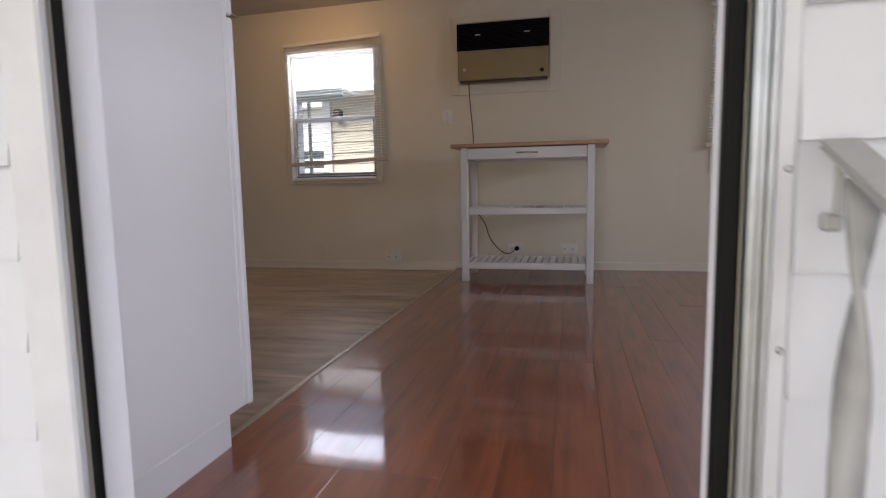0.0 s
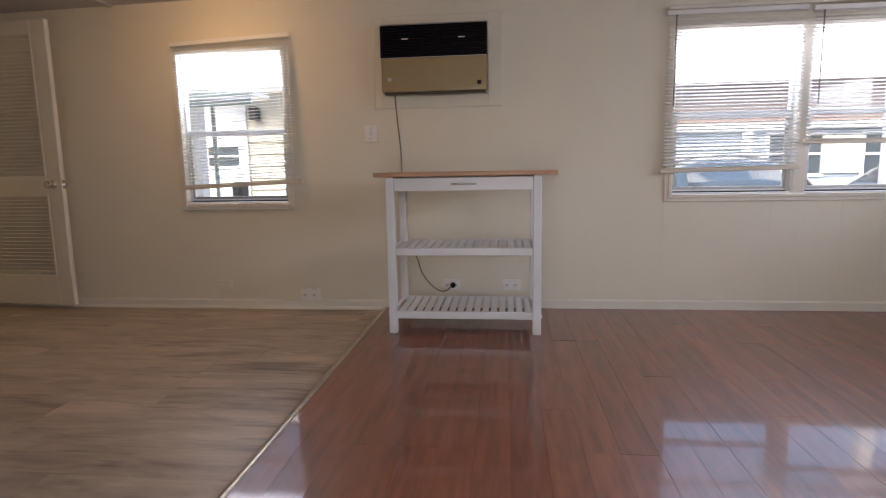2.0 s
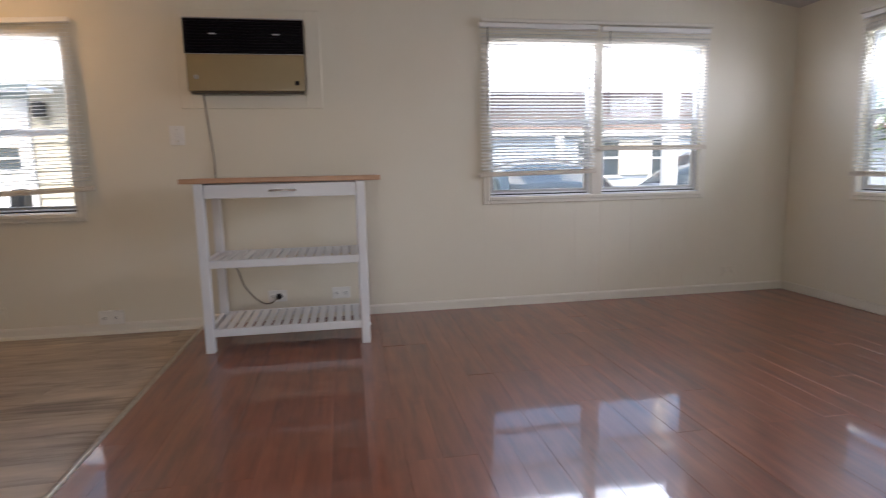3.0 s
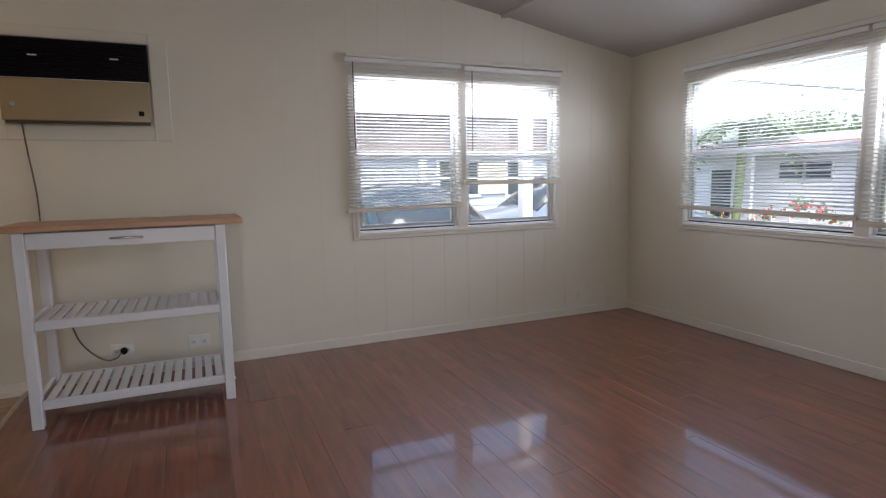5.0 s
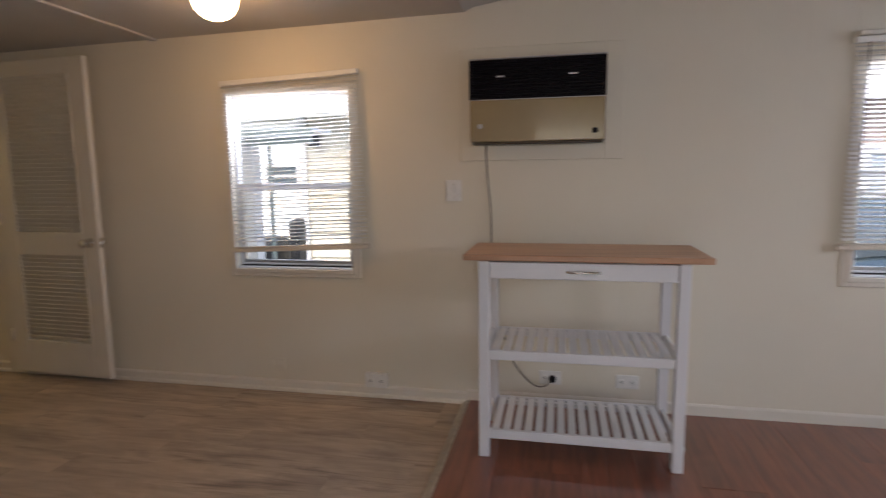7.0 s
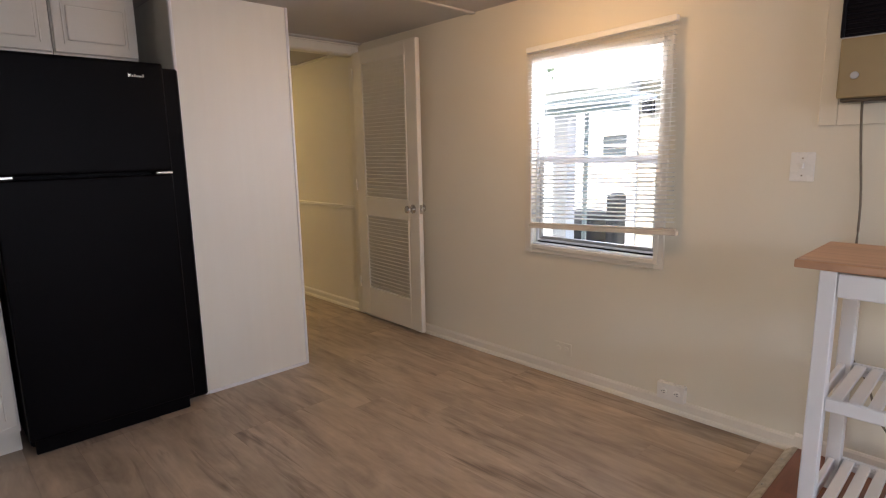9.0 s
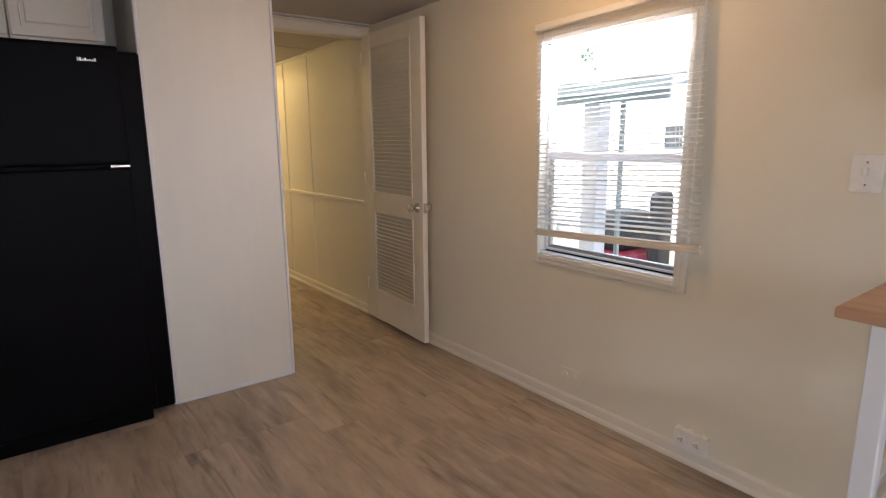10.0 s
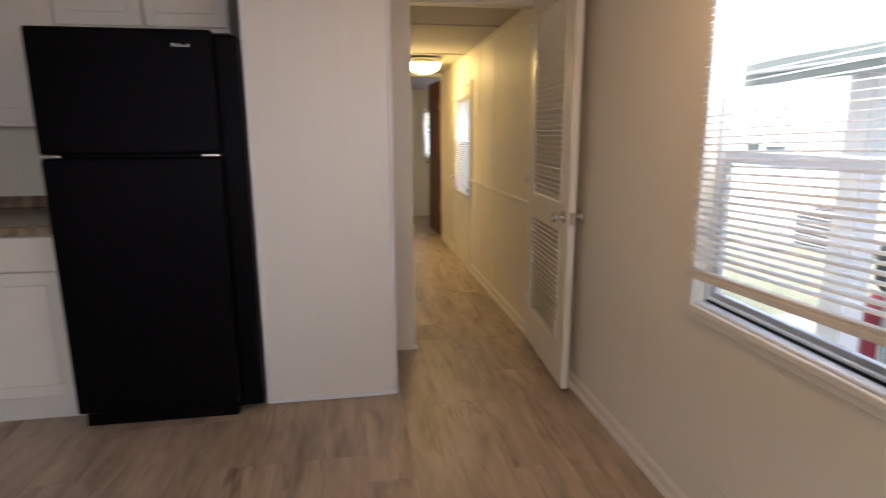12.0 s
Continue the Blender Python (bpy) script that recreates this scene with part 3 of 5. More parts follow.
blind(-2.405, -1.592, 1.792, 0.838, 0.838, "cream mini blind hanging askew over the kitchen window", wand=False, lean=-2.4, tilt_deg=21)
blind(0.752, 1.545, 1.83, 0.882, 0.893, "cream mini blind lowered over the living room window", tilt_deg=34)
blind(1.572, 2.35, 1.822, 1.043, 1.038, "cream mini blind half raised over the living room window", tilt_deg=32)
ON_EAST = Matrix.Translation((EAST - NORTH * 1.0, 0, 0)) @ Matrix.Translation((NORTH, 0, 0)) @ Matrix.Rotation(radians(-90), 4, "Z") @ Matrix.Translation((0, -NORTH, 0))
blind(-3.645, -2.475, 1.80, 0.845, 0.825, "cream mini blind lowered over the front window", wand=False, turn=ON_EAST, tilt_deg=24)
blind(-2.460, -1.26, 1.80, 0.80, 0.80, "cream mini blind lowered over the front window", wand=False, turn=ON_EAST, tilt_deg=24)
blind(-6.47, -5.86, 1.575, 0.665, 0.665, "white mini blind on the back door window", wand=False)
ON_WEST = Matrix.Translation((REAR, 0, 0)) @ Matrix.Rotation(radians(90), 4, "Z") @ Matrix.Translation((0, -NORTH, 0))
blind(4.20, 4.91, 1.57, 0.86, 0.86, "white mini blind on the bedroom window", wand=False, turn=ON_WEST)
structure("trim_valance", box(0.76, 2.365, NORTH - 0.062, NORTH - 0.013, 1.832, 1.854, 0.004), M["trim"], "cream curtain rail above the double window")
structure("trim_valance", box(EAST - 0.062, EAST - 0.013, 1.24, 3.66, 1.802, 1.83, 0.004), M["trim"], "cream curtain rail above the front window")


# ---- front doorway ----
d1 = thing("door_1", (-0.42, SOUTH - 0.035, 0), "open front doorway with white aluminium frame and black seal", "doorway", kind="structure")
yo = SOUTH - 0.07
part("seal", boxes([(-0.803, -0.794, yo - 0.003, yo + 0.014, -0.02, 1.91), (-0.013, 0.006, yo - 0.003, yo + 0.016, -0.02, 1.91)], 0.004), M["rubber"], d1, "black rubber weather seal")
part("jamb", boxes([(-0.814, -0.803, yo + 0.02, SOUTH + 0.002, -0.02, 1.93), (-0.006, 0.005, yo + 0.02, SOUTH + 0.002, -0.02, 1.93), (-0.803, -0.006, yo + 0.02, SOUTH + 0.002, 1.915, 1.93)], 0.002), M["panel"], d1)
part("frame", boxes([(-0.87, -0.803, yo - 0.02, yo - 0.003, -0.06, 1.99), (0.028, 0.050, yo - 0.016, yo - 0.003, -0.06, 1.99), (-0.803, 0.006, yo - 0.02, yo - 0.003, 1.93, 1.99)], 0.004), M["white_metal"], d1, "white aluminium storm door frame")
part("closer_channel", boxes([(0.006, 0.014, yo - 0.026, yo - 0.003, -0.06, 1.99), (0.014, 0.022, yo - 0.019, yo - 0.003, -0.06, 1.99), (0.022, 0.028, yo - 0.024, yo - 0.003, -0.06, 1.99)], 0.002), M["alu"], d1, "bare aluminium channel")
for z in (0.31, 0.467, 0.644, 0.9, 1.2):
    part("screw", lathe([(0.004, 0), (0.0035, -0.002), (0.002, -0.003)], 10, "y", (0.042, yo - 0.016, z)), M["alu"], d1)
part("threshold", box(-0.793, -0.014, yo - 0.03, SOUTH + 0.01, -0.034, 0.004, 0.004), M["alu"], d1, "bare aluminium threshold")

# lap siding beside the doorway
s_out = thing("wall_siding", (0.6, yo, -0.3), "white horizontal lap siding on the entry wall", "siding", kind="structure")
for k in range(19):
    z0 = -0.33 + k * 0.125
    for x0, x1 in ((0.050, 3.15), (-4.1, -0.87)):
        prof = [(yo - 0.003, z0), (yo - 0.020, z0), (yo - 0.020, z0 + 0.006), (yo - 0.005, z0 + 0.125), (yo - 0.003, z0 + 0.125)]
        part("board", sweep_profile(prof, x0, x1), M["siding"], s_out)


def hand_rail(x):
    """Iron stair rail: flat top bar sloping down from the wall, twisted pickets, bracket."""
    r = thing("handrail", (x, yo - 0.03, 0.3), "white-painted iron stair handrail fixed to the entry wall", "handrail")
    a, b = Vector((x, yo - 0.03, 0.665)), Vector((x + 0.03, yo - 0.95, 0.21))
    up = Vector((0, 0.55, 0.92)).normalized()
    bm = bmesh.new()
    side = Vector((0.019, 0, 0))
    v = [bm.verts.new(p + s * side + t * up * 0.008) for p in (a, b) for s, t in ((-1, -1), (1, -1), (1, 1), (-1, 1))]
    for q in ((0, 1, 2, 3), (7, 6, 5, 4), (0, 4, 5, 1), (1, 5, 6, 2), (2, 6, 7, 3), (3, 7, 4, 0)):
        bm.faces.new([v[i] for i in q])
    bmesh.ops.recalc_face_normals(bm, faces=bm.faces)
    bmesh.ops.bevel(bm, geom=bm.edges[:], offset=0.004, segments=2, affect="EDGES")
    part("top_rail", bm, M["wrought"], r)
    part("bracket", boxes([(x - 0.004, x + 0.004, yo - 0.036, yo - 0.028, 0.60, 0.655), (x - 0.008, x + 0.008, yo - 0.028, yo - 0.013, 0.585, 0.602)], 0.003), M["wrought"], r)
    for f in (0.05, 0.36, 0.66, 0.95):
        p = a.lerp(b, f)
        bm = bmesh.new()
        rings = []
        for k in range(30):
            ang, z = k * 0.42, p.z - 0.008 - k * 0.035
            w, t = 0.014, 0.004
            rings.append([bm.verts.new((p.x + c * math.cos(ang) - s * math.sin(ang), p.y + c * math.sin(ang) + s * math.cos(ang), z)) for c, s in ((-w, -t), (w, -t), (w, t), (-w, t))])
        for g, h in zip(rings, rings[1:]):
            for k in range(4):
                bm.faces.new((g[k], g[(k + 1) % 4], h[(k + 1) % 4], h[k])).smooth = True
        bm.faces.new(rings[0])
        bm.faces.new(rings[-1][::-1])
        bmesh.ops.recalc_face_normals(bm, faces=bm.faces)
        part("twisted_picket", bm, M["wrought"], r)
    return r


hand_rail(0.078)
st = thing("entry_steps", (-0.4, -0.3, GROUND), "grey concrete entry steps below the front door", "steps")
part("step", box(-1.1, 0.35, 0.10, yo - 0.03, GROUND, -0.30, 0.01), M["concrete"], st)
part("step", box(-1.1, 0.35, -0.9, 0.10, GROUND, -0.55, 0.01), M["concrete"], st)


# ---- kitchen cart ----
def kitchen_cart():
    x0, x1, yf, yb = -0.865, -0.015, 3.575, 3.99
    c = thing("kitchen_cart", ((x0 + x1) / 2, (yf + yb) / 2, 0), "white wooden kitchen cart with butcher block top and slatted shelves", "kitchen cart")
    part("tabletop", box(-0.93, 0.068, yf - 0.012, yb + 0.012, 0.880, 0.905, 0.005, segments=2), M["butcher"], c, "oiled butcher block top")
    for x in (x0, x1 - 0.045):
        for y in (yf, yb - 0.045):
            part("leg", box(x, x + 0.045, y, y + 0.045, 0, 0.879, 0.003), M["white"], c)
    dr = part("drawer_front", box(x0 + 0.047, x1 - 0.047, yf + 0.003, yf + 0.021, 0.803, 0.874, 0.003), M["white"], c)
    bar = tube([(-0.497, yf - 0.001, 0.838), (-0.492, yf - 0.018, 0.839), (-0.4325, yf - 0.024, 0.840), (-0.373, yf - 0.018, 0.839), (-0.368, yf - 0.001, 0.838)], 0.005, 8, 6)
    part("handle", bar, M["chrome"], dr, "satin nickel bow handle")
    part("drawer_box", boxes([(x0 + 0.06, x1 - 0.06, yf + 0.022, yb - 0.06, 0.806, 0.814), (x0 + 0.06, x0 + 0.072, yf + 0.022, yb - 0.06, 0.814, 0.868), (x1 - 0.072, x1 - 0.06, yf + 0.022, yb - 0.06, 0.814, 0.868)]), M["white"], c)
    part("apron", boxes([(x0 + 0.012, x0 + 0.03, yf + 0.046, yb - 0.046, 0.80, 0.879), (x1 - 0.03, x1 - 0.012, yf + 0.046, yb - 0.046, 0.80, 0.879), (x0 + 0.046, x1 - 0.046, yb - 0.03, yb - 0.012, 0.80, 0.879)], 0.002), M["white"], c)
    for z in (0.445, 0.085):
        part("front_rail", box(x0 + 0.046, x1 - 0.046, yf + 0.006, yf + 0.026, z, z + 0.042, 0.003), M["white"], c)
        part("back_rail", box(x0 + 0.046, x1 - 0.046, yb - 0.026, yb - 0.006, z, z + 0.042, 0.003), M["white"], c)
        for x in (x0 + 0.010, x1 - 0.030):
            part("side_rail", box(x, x + 0.02, yf + 0.046, yb - 0.046, z, z + 0.042, 0.003), M["white"], c)
        n_ = 16
        span = x1 - x0 - 0.104
        mesh = mesh_from(box(-0.0165, 0.0165, yf + 0.027 - (yf + yb) / 2, yb - 0.027 - (yf + yb) / 2, -0.006, 0.006, 0.002), "slat", M["white"])
        for k in range(n_):
            x = x0 + 0.052 + 0.018 + (span - 0.036) * k / (n_ - 1)
            linked("slat", mesh, c, (x, (yf + yb) / 2, z + 0.035))
        part("slat_ledge", boxes([(x0 + 0.05, x1 - 0.05, yf + 0.0265, yf + 0.04, z + 0.014, z + 0.0285), (x0 + 0.05, x1 - 0.05, yb - 0.04, yb - 0.0265, z + 0.014, z + 0.0285)]), M["white"], c)
    part("fastener", rod((x1 - 0.001, yf + 0.022, 0.10), (x1 + 0.006, yf + 0.022, 0.10), 0.008, 10), M["white"], c)


kitchen_cart()


# ---- air conditioner ----
def air_conditioner():
    x0, x1, z0, z1, yf = -0.983, -0.318, 1.391, 1.803, 4.105
    a = thing("air_conditioner", ((x0 + x1) / 2, NORTH, z0), "wall air conditioner with black grille and aged beige front", "air conditioner")
    part("body", box(x0 + 0.012, x1 - 0.012, yf + 0.03, NORTH + 0.02, z0 + 0.008, z1 - 0.004, 0.006), M["ac_case"], a)
    zs = z0 + 0.221
    bm = box(x0 + 0.004, x1 - 0.002, yf, yf + 0.032, z0 + 0.012, zs, 0.010, segments=3)
    part("front_panel", bm, M["ac_beige"], a, "glossy aged beige front panel")
    part("bottom_lip", box(x0 + 0.016, x1 - 0.01, yf + 0.008, yf + 0.06, z0, z0 + 0.013, 0.004), M["ac_case"], a)
    g = part("grille", boxes([(x0, x1, yf + 0.012, yf + 0.032, zs + 0.001, z1), (x0, x0 + 0.012, yf, yf + 0.012, zs + 0.001, z1), (x1 - 0.012, x1, yf, yf + 0.012, zs + 0.001, z1), (x0 + 0.012, x1 - 0.012, yf, yf + 0.012, z1 - 0.012, z1)], 0.002), M["black_plastic"], a, "black louvred air grille")
    for k in range(10):
        z = zs + 0.012 + k * 0.0165
        bm = box(x0 + 0.013, x1 - 0.013, yf + 0.002, yf + 0.0115, z, z + 0.010, 0.002)
        part("louvre", bm, M["black_plastic"], g)
    # white bars take the place of two glints on the black grille
    for x in (-0.827, -0.474):
        part("mark", box(x - 0.020, x + 0.020, yf - 0.001, yf + 0.003, 1.718, 1.7255, 0.001), M["white"], g, "small white bar standing in for a glint")
    part("knob", box(x1 - 0.062, x1 - 0.036, yf - 0.004, yf + 0.001, z0 + 0.045, z0 + 0.07, 0.003), M["black_plastic"], a, "small black control button")
    part("badge", lathe([(0.013, 0), (0.013, -0.0015), (0.010, -0.002)], 18, "y", (x0 + 0.054, yf, z0 + 0.09)), M["alu"], a, "small round silver badge")
    part("top_trim", box(x0 - 0.002, x1 + 0.001, yf - 0.001, yf + 0.034, z1 + 0.001, z1 + 0.008, 0.002), M["alu"], a, "thin bare aluminium edge")
    part("panel_trim", box(x0 + 0.006, x1 - 0.004, yf - 0.002, yf + 0.004, zs - 0.004, zs + 0.0005, 0.001), M["alu"], a)
    for r in ((-1.044, x0 - 0.002, 1.312, 1.881), (x1 + 0.002, -0.226, 1.312, 1.881), (x0 - 0.002, x1 + 0.002, 1.812, 1.881), (x0 - 0.002, x1 + 0.002, 1.312, z0 - 0.002)):
        part("surround", box(r[0], r[1], NORTH - 0.014, NORTH, r[2], r[3], 0.003), M["wall"], a, "cream wooden surround")


air_conditioner()

pc = thing("power_cord", (-0.88, 4.15, 0.15), "grey-brown power cord from air conditioner to outlet", "cord")
part("cable", tube([(-0.90, 4.12, 1.395), (-0.905, 4.16, 1.34), (-0.90, 4.183, 1.22), (-0.885, 4.186, 1.05), (-0.882, 4.186, 0.90), (-0.884, 4.186, 0.70), (-0.875, 4.186, 0.48), (-0.80, 4.183, 0.35), (-0.76, 4.17, 0.24), (-0.70, 4.15, 0.165), (-0.64, 4.14, 0.125), (-0.59, 4.135, 0.13), (-0.565, 4.15, 0.155)], 0.0042, 8, 6), M["cord"], pc)
part("plug", lathe([(0.008, -0.04), (0.017, -0.034), (0.019, -0.012), (0.016, 0.0)], 14, "y", (-0.555, 4.184, 0.158)), M["black_plastic"], pc, "black round plug")


# ---- outlets and switches ----
def outlet(x, z, w, h, deep, label, wide=True):
    o = thing("wall_outlet", (x, NORTH, z), label, "outlet", "wall outlets")
    paint = M["wall"] if "painted" in label else M["outlet"]
    slot = M["trim"] if "painted" in label else M["dark_slot"]
    part("plate", box(x - w / 2, x + w / 2, NORTH - deep, NORTH, z - h / 2, z + h / 2, 0.004, segments=2), paint, o)
    for s in (-1, 1):
        cx = x + s * w * 0.24
        r = part("receptacle", lathe([(0.0155, 0), (0.0155, -0.003), (0.013, -0.004)], 16, "y", (cx, NORTH - deep, z)), paint, o)
        for u, v in ((0.004, -0.0035), (0.004, 0.0035)):
            part("slot", box(cx + u - 0.006, cx + u + 0.003, NORTH - deep - 0.0052, NORTH - deep - 0.0035, z + v * 1.4 - 0.0014, z + v * 1.4 + 0.0014), slot, r)
        part("slot", lathe([(0.0028, 0), (0.0028, -0.0015)], 8, "y", (cx - 0.008, NORTH - deep - 0.0037, z)), slot, r)
    return o


outlet(-1.538, 0.085, 0.132, 0.082, 0.034, "cream surface-mounted double outlet above the baseboard")
outlet(-0.567, 0.155, 0.116, 0.074, 0.007, "cream double outlet behind the cart")
outlet(-0.170, 0.155, 0.116, 0.074, 0.007, "cream double outlet behind the cart")
outlet(-2.165, 0.142, 0.110, 0.070, 0.006, "painted-over double outlet below the kitchen window")
outlet(2.607, 0.154, 0.110, 0.070, 0.006, "painted-over double outlet near the room corner")
sw = thing("light_switch", (-1.083, NORTH, 1.158), "cream toggle light switch plate", "light switch")
part("plate", box(-1.125, -1.041, NORTH - 0.007, NORTH, 1.102, 1.215, 0.004, segments=2), M["outlet"], sw)
part("toggle", box(-1.089, -1.077, NORTH - 0.02, NORTH - 0.007, 1.152, 1.176, 0.002), M["outlet"], sw)
for z in (1.125, 1.192):
    part("screw", lathe([(0.0035, 0), (0.003, -0.0015)], 8, "y", (-1.083, NORTH - 0.007, z)), M["chrome"], sw)


# ---- louvred door to the hallway ----
def louvred_door():
    w, h, t = 0.755, 1.94, 0.035
    d = thing("louvred_door", (-3.988, 4.180, 0.012), "cream-painted louvred hallway door standing open", "door", turn=-3.6)
    st_ = 0.115
    for a, b in ((0, st_), (w - st_, w)):
        part("stile", box(a, b, -t, 0, 0, h, 0.003), M["trim"], d)
    for a, b in ((0, 0.212), (0.765, 0.908), (1.845, h)):
        part("rail", box(st_, w - st_, -t, 0, a, b, 0.003), M["trim"], d)
    for z0, z1 in ((0.212, 0.765), (0.908, 1.845)):
        part("bead", boxes([(st_, st_ + 0.012, -t - 0.004, -t + 0.004, z0, z1), (w - st_ - 0.012, w - st_, -t - 0.004, -t + 0.004, z0, z1)], 0.002), M["trim"], d)
    bm = box(-(w - 2 * st_) / 2, (w - 2 * st_) / 2, -0.0235, 0.0235, -0.003, 0.003, 0.0015)
    bmesh.ops.rotate(bm, verts=bm.verts, cent=(0, 0, 0), matrix=Matrix.Rotation(radians(-55), 3, "X"))
    mesh = mesh_from(bm, "slat", M["trim"])
    for z0, z1 in ((0.212, 0.765), (0.908, 1.845)):
        n_ = int((z1 - z0) / 0.0255)
        for k in range(n_):
            linked("slat", mesh, d, (w / 2, -t / 2, z0 + (k + 0.5) * (z1 - z0) / n_))
    knob = [(0.030, 0), (0.030, -0.004), (0.012, -0.010), (0.011, -0.026), (0.022, -0.034), (0.027, -0.046), (0.024, -0.056), (0.010, -0.060)]
    part("knob", lathe(knob, 24, "y", (w - 0.062, -t, 0.850)), M["chrome"], d, "satin nickel round knob")
    part("knob", lathe([(r, -v) for r, v in knob], 24, "y", (w - 0.062, 0, 0.850)), M["chrome"], d, "satin nickel round knob")
    part("latch_plate", box(w, w + 0.002, -0.028, -0.007, 0.82, 0.88), M["chrome"], d)
    part("latch_bolt", box(w + 0.002, w + 0.010, -0.022, -0.013, 0.843, 0.857, 0.002), M["chrome"], d)
    for z in (0.2, 0.95, 1.75):
        part("hinge", rod((-0.004, -t - 0.003, z), (-0.004, -t - 0.003, z + 0.08), 0.006, 8), M["trim"], d)


louvred_door()


# ---- ceiling lamps ----
def dome_lamp(at, radius, drop, mat, label):
    x, y, z = at
    l_ = thing("ceiling_lamp", at, label, "ceiling lamp", "ceiling lamps")
    part("base", lathe([(radius * 0.75, 0), (radius * 1.12, -0.004), (radius * 1.16, -0.03), (radius * 1.04, -0.044), (radius * 0.9, -0.046)], 40, "z", at), M["white"], l_, "white enamel base ring")
    prof = [(radius, -0.047)] + [(radius * math.cos(a), -0.047 - drop * math.sin(a)) for a in [k * math.pi / 2 / 9 for k in range(1, 9)]] + [(0.004, -0.047 - drop)]
    part("glass_dome", lathe(prof, 40, "z", at), mat, l_, "lit frosted glass dome")


dome_lamp(KITCHEN_LAMP, 0.095, 0.088, M["lamp_glass"], "lit flush dome lamp on the kitchen ceiling")
dome_lamp(HALL_LAMP, 0.150, 0.095, M["hall_glass"], "lit flush dome lamp on the hallway ceiling")


# ---- refrigerator ----
def refrigerator():
    xf, y0, y1, zb, zt = -3.267, 1.902, 2.586, VINYL_Z, 1.66
    f = thing("refrigerator", (-3.6, (y0 + y1) / 2, zb), "black top-freezer refrigerator beside the closet", "refrigerator")
    # body widened past its doors, its black replacing shade in the closet gap
    part("body", box(-3.95, xf - 0.062, y0 + 0.008, y1 + 0.086, zb + 0.03, zt - 0.012, 0.008), M["black"], f)
    part("fridge_door", box(xf - 0.06, xf, y0, y1, zb + 0.075, 1.160, 0.014, segments=3), M["black"], f)
    part("freezer_door", box(xf - 0.06, xf, y0, y1, 1.176, zt, 0.014, segments=3), M["black"], f)
    part("toe_grille", box(xf - 0.05, xf - 0.03, y0 + 0.02, y1 - 0.02, zb + 0.004, zb + 0.072, 0.003), M["black"], f)
    for y in (y0 + 0.002, y1 - 0.077):
        part("end_cap", box(xf - 0.03, xf + 0.003, y, y + 0.075, 1.162, 1.175, 0.003), M["chrome"], f, "bright metal door trim cap")
    part("badge", boxes([(xf, xf + 0.0012, y1 - 0.150 + k * 0.0085, y1 - 0.150 + k * 0.0085 + 0.0058, 1.592, 1.592 + h) for k, h in enumerate((0.014, 0.013, 0.008, 0.012, 0.007, 0.007, 0.007, 0.012))]), M["chrome"], f, "silver badge")
    for y in (y0 + 0.06, y1 - 0.06):
        part("foot", rod((-3.33, y, zb), (-3.33, y, zb + 0.035), 0.018, 10), M["black_plastic"], f)


refrigerator()


# ---- kitchen cabinets ----
def raised_door(bm_parent, x, y0, y1, z0, z1, name="door"):
    d = part(name, box(x, x + 0.018, y0, y1, z0, z1, 0.003), M["cabinet"], bm_parent)
    m = 0.055
    part("panel", box(x + 0.0175, x + 0.024, y0 + m, y1 - m, z0 + m, z1 - m, 0.006, segments=2), M["cabinet"], d)
    for g0 in (y0 + m - 0.018, y1 - m + 0.012):
        part("bead", box(x + 0.017, x + 0.0215, g0, g0 + 0.006, z0 + m - 0.018, z1 - m + 0.018, 0.002), M["cabinet"], d)
    return d


def base_unit(y0, y1):
    c = thing("base_cabinet", (-3.68, (y0 + y1) / 2, VINYL_Z), "cream raised-panel base cabinet with drawer", "cabinet", "kitchen base cabinets")
    part("body", boxes([(-4.0, -3.36, y0, y1, 0.09, 0.842), (-4.0, -3.42, y0, y1, VINYL_Z, 0.09)]), M["cabinet"], c)
    d = part("drawer", box(-3.36, -3.342, y0 + 0.006, y1 - 0.006, 0.690, 0.836, 0.005, segments=2), M["cabinet"], c)
    raised_door(c, -3.36, y0 + 0.006, y1 - 0.006, 0.12, 0.684)


def upper_unit(y0, y1, z0, xf=-3.62):
    c = thing("wall_cabinet", (-3.8, (y0 + y1) / 2, z0), "cream raised-panel wall cabinet", "cabinet", "kitchen wall cabinets")
    part("body", box(-4.0, xf, y0, y1, z0, 2.022), M["cabinet"], c)
    raised_door(c, xf, y0 + 0.004, y1 - 0.004, z0 + 0.02, 1.985)


for y0, y1 in ((0.63, 0.96), (0.964, 1.394), (1.398, 1.886)):
    base_unit(y0, y1)
for y0, y1 in ((0.63, 0.96), (0.964, 1.394), (1.398, 1.876)):
    upper_unit(y0, y1, 1.29)
for y0, y1 in ((1.880, 2.235), (2.239, 2.595)):
    upper_unit(y0, y1, 1.70)
wt = thing("worktop", (-3.68, 1.2, 0.843), "brown marble-look laminate worktop with backsplash", "worktop")
part("slab", box(-4.0, -3.325, 0.63, 1.892, 0.843, 0.882, 0.008, segments=2), M["marble"], wt)
part("backsplash", box(-4.0, -3.98, 0.63, 1.892, 0.882, 0.942, 0.004), M["marble"], wt)

